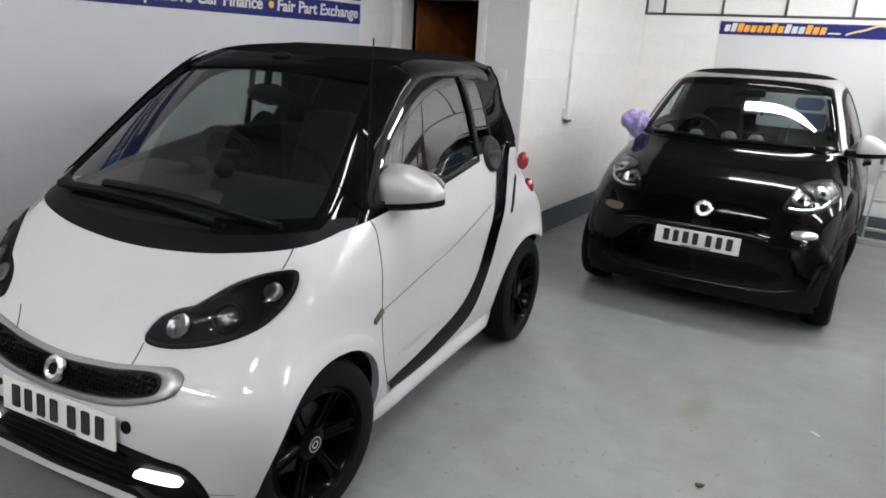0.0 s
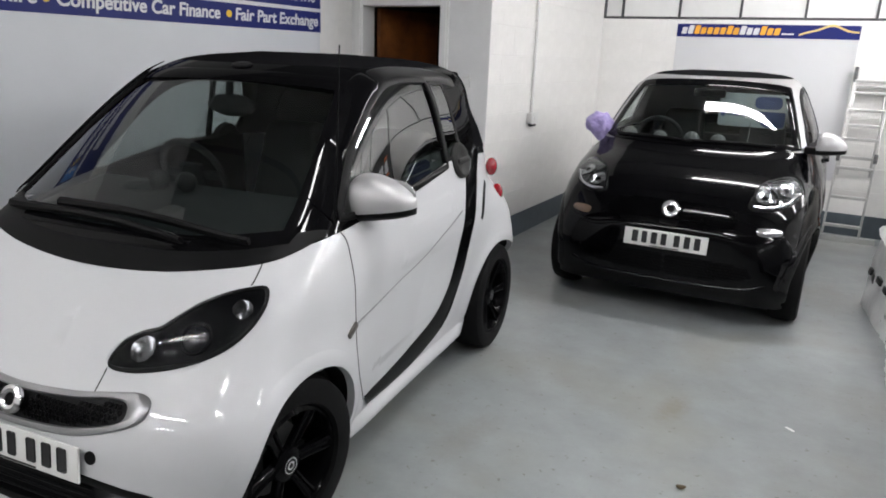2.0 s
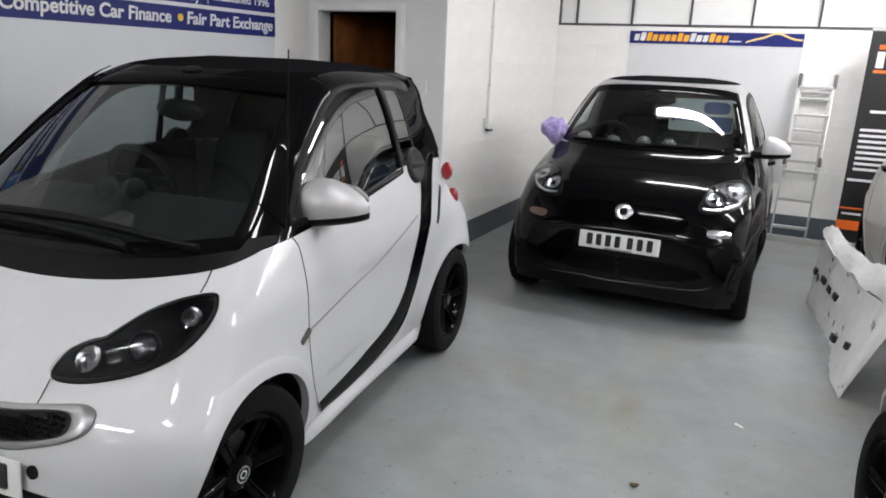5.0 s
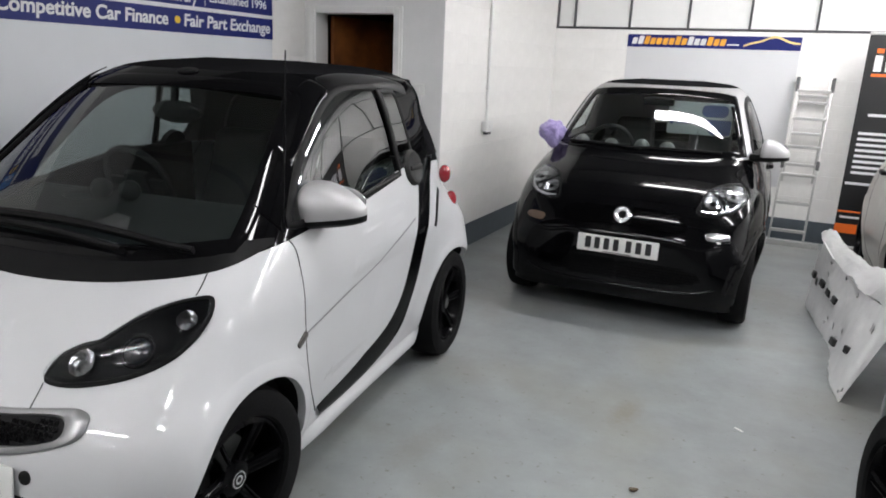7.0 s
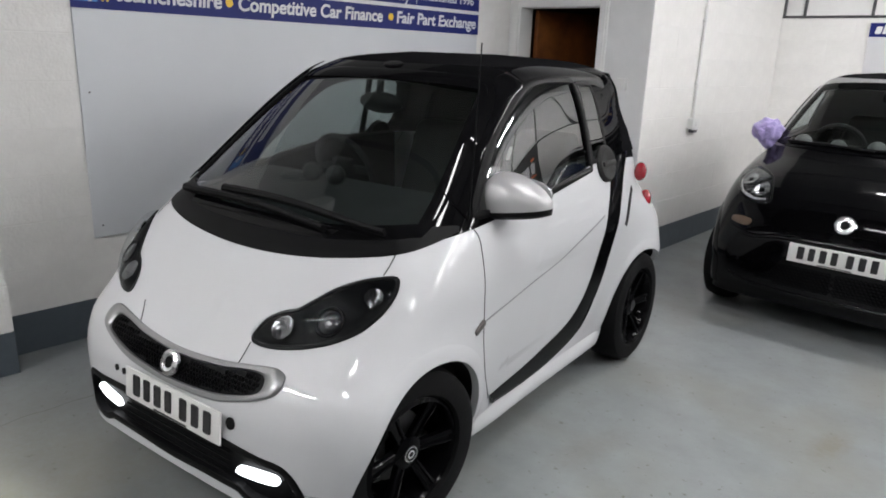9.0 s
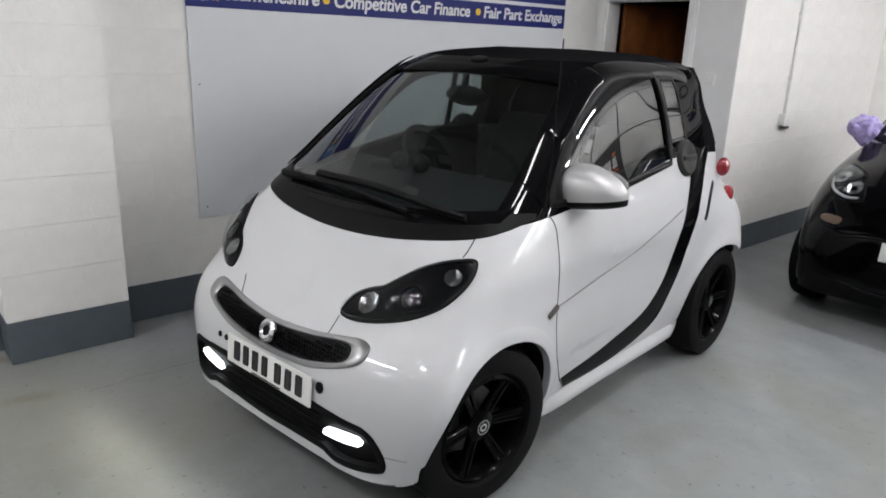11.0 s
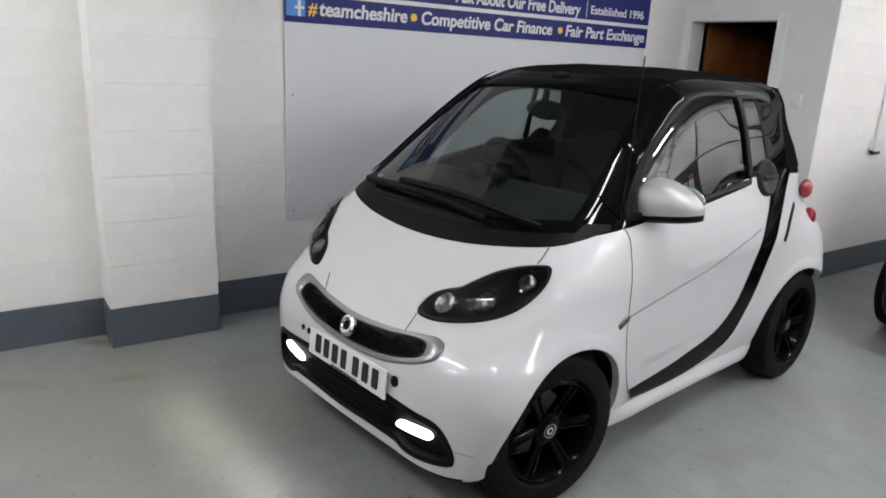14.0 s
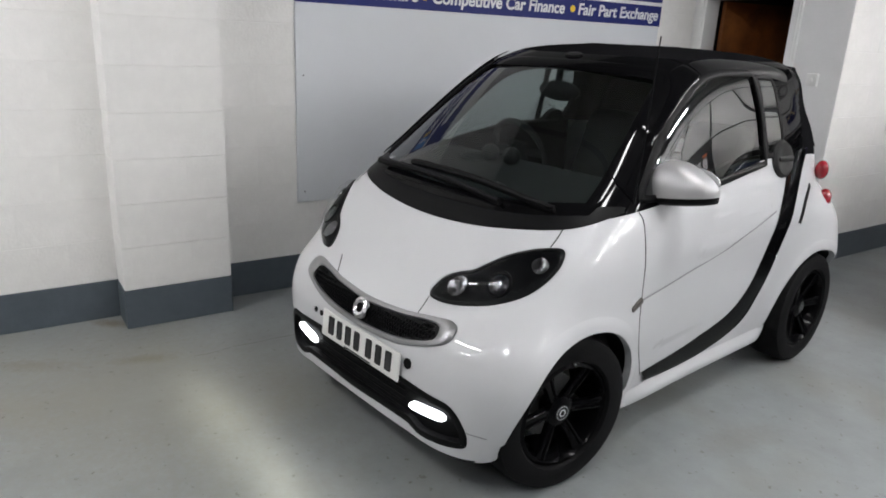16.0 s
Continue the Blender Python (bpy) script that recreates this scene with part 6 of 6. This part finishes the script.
mark(0.07, 0.13, 1.70, 1.84, M_SIGN_WHITE)
mark(0.16, 0.30, 1.70, 1.84, M_SIGN_WHITE)
mark(0.33, 0.46, 1.70, 1.84, M_SIGN_WHITE)
mark(0.075, 0.13, 1.86, 1.90, M_SIGN_ORANGE)
mark(0.06, 0.70, 1.655, 1.68, M_SIGN_ORANGE)
mark(0.10, 0.75, 1.30, 1.325, M_SIGN_WHITE)
for k, (a, b) in enumerate(((0.05, 0.62), (0.05, 0.66), (0.05, 0.30), (0.05, 0.6), (0.05, 0.64), (0.05, 0.58), (0.05, 0.66), (0.05, 0.5), (0.02, 0.68))):
    z = 1.145 - 0.052 * k - (0.05 if k == 8 else 0)
    mark(a, b, z - 0.012, z + 0.012, M_SIGN_WHITE)
mark(0.0, 0.84, 0.40, 0.418, M_SIGN_ORANGE)
mark(0.03, 0.5, 0.345, 0.365, M_SIGN_WHITE)
mark(0.0, 0.84, 0.20, 0.29, M_SIGN_ORANGE)

# polythene-wrapped car panel leaning on the silver car
bag = thing("wrapped_panel", "long car panel wrapped in crumpled white polythene and tape", "parcel")
bm = bmesh.new()
N1, N2 = 60, 30
lower = curve2([(4.225, 3.88), (4.19, 4.12), (4.215, 4.55), (4.16, 5.0), (4.105, 5.60)], 15)
upper = curve2([(4.40, 4.00), (4.365, 4.25), (4.315, 4.55), (4.225, 5.0), (4.145, 5.55)], 15)
rise = spline([(0, 0.36), (0.10, 0.47), (0.25, 0.46), (0.5, 0.435), (0.75, 0.45), (1, 0.50)])
foot = spline([(0, 0.0), (0.12, 0.01), (0.35, 0.02), (0.5, 0.04), (0.75, 0.02), (1, 0.004)])


def crumple(p, k=1.0):
    """Creases of thin polythene: broad folds with sharper ridges."""
    a = noise.noise(Vector((p.y * 3.5, p.z * 6, 1.3))) * 0.020 + abs(noise.noise(Vector((p.y * 8 + p.z * 5, p.z * 8, 4.1)))) * 0.022
    return k * (a + abs(noise.noise(Vector((p.y * 17 - p.z * 9, p.z * 15, 7.7)))) * 0.010)


rows = []
for i in range(N1 + 1):
    t = i / N1
    a, b = lower[i], upper[i]
    row = []
    for j in range(N2 + 1):
        ang = 2 * math.pi * j / N2
        k = 0.5 - 0.5 * math.cos(ang)
        z = foot(t) + (rise(t) - foot(t)) * k
        fat = 0.045 * math.sin(math.pi * min(1, 4 * t + 0.15)) * math.sin(math.pi * min(1, 4 * (1 - t) + 0.15))
        p = Vector((a.x + (b.x - a.x) * k + fat * math.sin(ang) * -1.2, a.y + (b.y - a.y) * k, z))
        p.x += crumple(p) * (-1 if math.sin(ang) > 0 else 0.15)
        p.z = max(0.002, p.z + noise.noise(p * 4 + Vector((9, 2, 1))) * 0.008)
        row.append(bm.verts.new(p))
    rows.append(row)
for a, b in zip(rows, rows[1:]):
    for j in range(N2):
        bm.faces.new((a[j], a[j + 1], b[j + 1], b[j]))
bmesh.ops.remove_doubles(bm, verts=bm.verts, dist=0.0005)
part("polythene_bag", bm, M_POLY, bag)
# folded ridge along the top, falling back towards the cars
bm = bmesh.new()
front = curve2([(4.385, 3.98), (4.355, 4.25), (4.312, 4.5), (4.222, 5.0), (4.150, 5.50), (4.125, 5.68)], 12)
back = curve2([(4.50, 4.10), (4.47, 4.40), (4.435, 4.62), (4.36, 4.95), (4.285, 5.35), (4.215, 5.70)], 12)
fz = spline([(0, 0.49), (0.2, 0.475), (0.4, 0.445), (0.6, 0.44), (0.9, 0.50), (1, 0.53)])
bz = spline([(0, 0.55), (0.3, 0.55), (0.6, 0.52), (0.8, 0.51), (1, 0.555)])
rows = []
for i, (a, b) in enumerate(zip(front, back)):
    t = i / (len(front) - 1)
    row = []
    for j in range(13):
        k = j / 12
        p = Vector((a.x + (b.x - a.x) * k, a.y + (b.y - a.y) * k, fz(t) + (bz(t) - fz(t)) * k + 0.018 * math.sin(math.pi * k)))
        p.z += crumple(Vector((p.x, p.y, p.x * 2.5)), 1.0) - 0.01
        row.append(bm.verts.new(p))
    rows.append(row)
for a, b in zip(rows, rows[1:]):
    for j in range(12):
        bm.faces.new((a[j], a[j + 1], b[j + 1], b[j]))
bmesh.ops.solidify(bm, geom=bm.faces[:], thickness=0.02)
part("folded_edge", bm, M_POLY, bag, "bright folded top edge")
for x, y, z, long, turn in ((4.118, 5.48, 0.262, 0.085, 4), (4.158, 5.2, 0.273, 0.115, 8), (4.185, 4.99, 0.272, 0.095, 8), (4.212, 4.84, 0.270, 0.085, 8), (4.182, 4.2, 0.213, 0.06, 14), (4.245, 4.13, 0.205, 0.03, 30)):
    bm = box(-0.012, 0.008, -long / 2, long / 2, -0.021, 0.021, bevel=0.004)
    bm.transform(Matrix.Translation((x, y, z)) @ pose(0, 0, 0, 0, 12, turn))
    part("tape", bm, M_TAPE, bag)

# lilac cloth over the black car's far mirror
cloth = thing("cloth", "crumpled lilac cloth draped over a door mirror", "cloth")
bm = bmesh.new()
bmesh.ops.create_icosphere(bm, subdivisions=5, radius=1)
for q in bm.verts:
    d = q.co.copy()
    r = 1 + 0.22 * noise.noise(d * 2.2) + 0.12 * abs(noise.noise(d * 5 + Vector((4, 4, 4))))
    drop = 0.6 if d.z < 0 else 0.0
    q.co = Vector((d.x * 0.10 * r * (1 - 0.35 * max(0, -d.z)) + 0.04 * max(0, -d.z), d.y * 0.10 * r, d.z * (0.085 + 0.05 * drop) * r))
bmesh.ops.translate(bm, verts=bm.verts, vec=(2.155, 5.29, 1.13))
part("folds", bm, M_LILAC, cloth)

# price card on the black car's dashboard
card = thing("price_card", "white card with a blue end propped behind the windscreen", "card", pose(3.19, 5.50, 1.212, 0, 0, 2) @ Matrix.Scale(1.066, 4))
def flat_piece(points, y0, y1):
    """A thin upright sheet cut to an outline."""
    bm = bmesh.new()
    front = [bm.verts.new((x, y0, z)) for x, z in points]
    back = [bm.verts.new((x, y1, z)) for x, z in points]
    bm.faces.new(front)
    bm.faces.new(back[::-1])
    n = len(points)
    for k in range(n):
        bm.faces.new((front[(k + 1) % n], front[k], back[k], back[(k + 1) % n]))
    return bm


def rounded(x0, x1, z0, z1, r, sweep=0.0):
    """An upright rectangle with round corners; its starting side may lean by sweep."""
    out = []
    for cx, cz, a in ((x1 - r, z0 + r, -90), (x1 - r, z1 - r, 0), (x0 + r, z1 - r, 90), (x0 + r, z0 + r, 180)):
        for k in range(6):
            b = radians(a + k * 18)
            x, z = cx + r * math.cos(b), cz + r * math.sin(b)
            if a >= 90:
                x += sweep * (1 - (z - z0) / (z1 - z0)) ** 2
            out.append((x, z))
    return out


# the sheet's upper half and upper blue patch copy the card's windscreen reflection
part("sheet", flat_piece(rounded(-0.20, 0.22, -0.035, 0.185, 0.018), -0.002, 0.002), M_CARD, card)
part("blue_end", flat_piece(rounded(0.035, 0.216, -0.031, 0.072, 0.016, 0.06), -0.004, -0.002), M_CARD_BLUE, card)
part("blue_spot_reflection", flat_piece(rounded(0.02, 0.19, 0.088, 0.17, 0.035), -0.004, -0.002), M_CARD_BLUE, card)
part("dot", flat_piece(rounded(-0.185, -0.158, 0.028, 0.055, 0.012), -0.004, -0.002), M_CARD_BLUE, card)
part("bar", box(-0.145, -0.02, -0.004, -0.002, 0.036, 0.045), M_CARD_BLUE, card)
part("stand", tube([(0.01, 0.004, 0.0), (0.01, 0.0, -0.04), (0.01, -0.10, -0.165), (0.01, -0.16, -0.17)], 0.006), M_DASH, card)

# crumbs on the floor
leafy = thing("dead_leaf", "small curled brown leaf lying on the floor", "leaf", pose(3.444, 2.553, 0, 0, 0, 25))
bm = bmesh.new()
bmesh.ops.create_uvsphere(bm, u_segments=14, v_segments=8, radius=1)
for q in bm.verts:
    q.co = Vector((q.co.x * 0.02, q.co.y * 0.012 * (1 - 0.4 * q.co.x), 0.007 + q.co.z * 0.0065 + 0.004 * q.co.x**2))
part("blade", bm, material("dead_leaf_brown", (0.10, 0.07, 0.035), 0.8, vary=0.3, scale=60), leafy)
chip = thing("paint_chip", "small white flake lying on the floor", "flake", pose(3.784, 3.297, 0, 0, 0, -35))
part("flake", box(-0.022, 0.022, -0.006, 0.006, 0.0005, 0.004, bevel=0.001, seg=1), M_PLASTIC_W, chip)

# hairline crack in the floor paint
crack = thing("floor_crack", "thin dark crack across the painted floor", "crack", kind="structure")
bm = bmesh.new()
prev = None
for i in range(31):
    t = i / 30
    cx, cy = 0.70 - 0.03 * t + 0.016 * noise.noise(Vector((t * 6, 0, 0))) + 0.006 * noise.noise(Vector((t * 25, 3, 0))), 0.64 + 0.9 * t
    half = 0.0012 + 0.0016 * abs(noise.noise(Vector((t * 9, 7, 0))))
    pair = [bm.verts.new((cx - half, cy, 0.0012)), bm.verts.new((cx + half, cy, 0.0012))]
    if prev:
        bm.faces.new((prev[0], prev[1], pair[1], pair[0]))
    prev = pair
part("crack_line", bm, material("crack_dirt", (0.13, 0.125, 0.10), 0.8, vary=0.3, scale=30), crack)

# blocks of the walls, the stretches nearest the walk
lay_blocks(pier, (PX, PY0, 0), (0, 1, 0), (1, 0, 0), PY1 - PY0, SK + 0.003, 2.55, start=0.1)
lay_blocks(pier, (WX, PY0, 0), (1, 0, 0), (0, -1, 0), PX - 0.002, SK + 0.003, 2.55)
lay_blocks(pier, (WX, PY1, 0), (1, 0, 0), (0, 1, 0), PX - 0.002, SK + 0.003, 2.55)
lay_blocks(wall_west, (WX, PY1 + 0.002, 0), (0, 1, 0), (1, 0, 0), DY - PY1 - 0.002, SK + 0.003, 2.298, holes=((0.55, 3.55, 0.6, 2.1),), start=0.2)
lay_blocks(wall_west, (WX, -1.6, 0), (0, 1, 0), (1, 0, 0), PY0 + 1.598, SK + 0.003, 2.298)
lay_blocks(wall_side, (SX, DY + 0.004, 0), (0, 1, 0), (1, 0, 0), BY - DY - 0.008, SK + 0.003, 2.6)
lay_blocks(wall_north, (SX + 0.006, BY, 0), (1, 0, 0), (0, -1, 0), 4.9, SK + 0.003, 2.04, holes=((0.85, 2.45, 0.55, 1.85),))
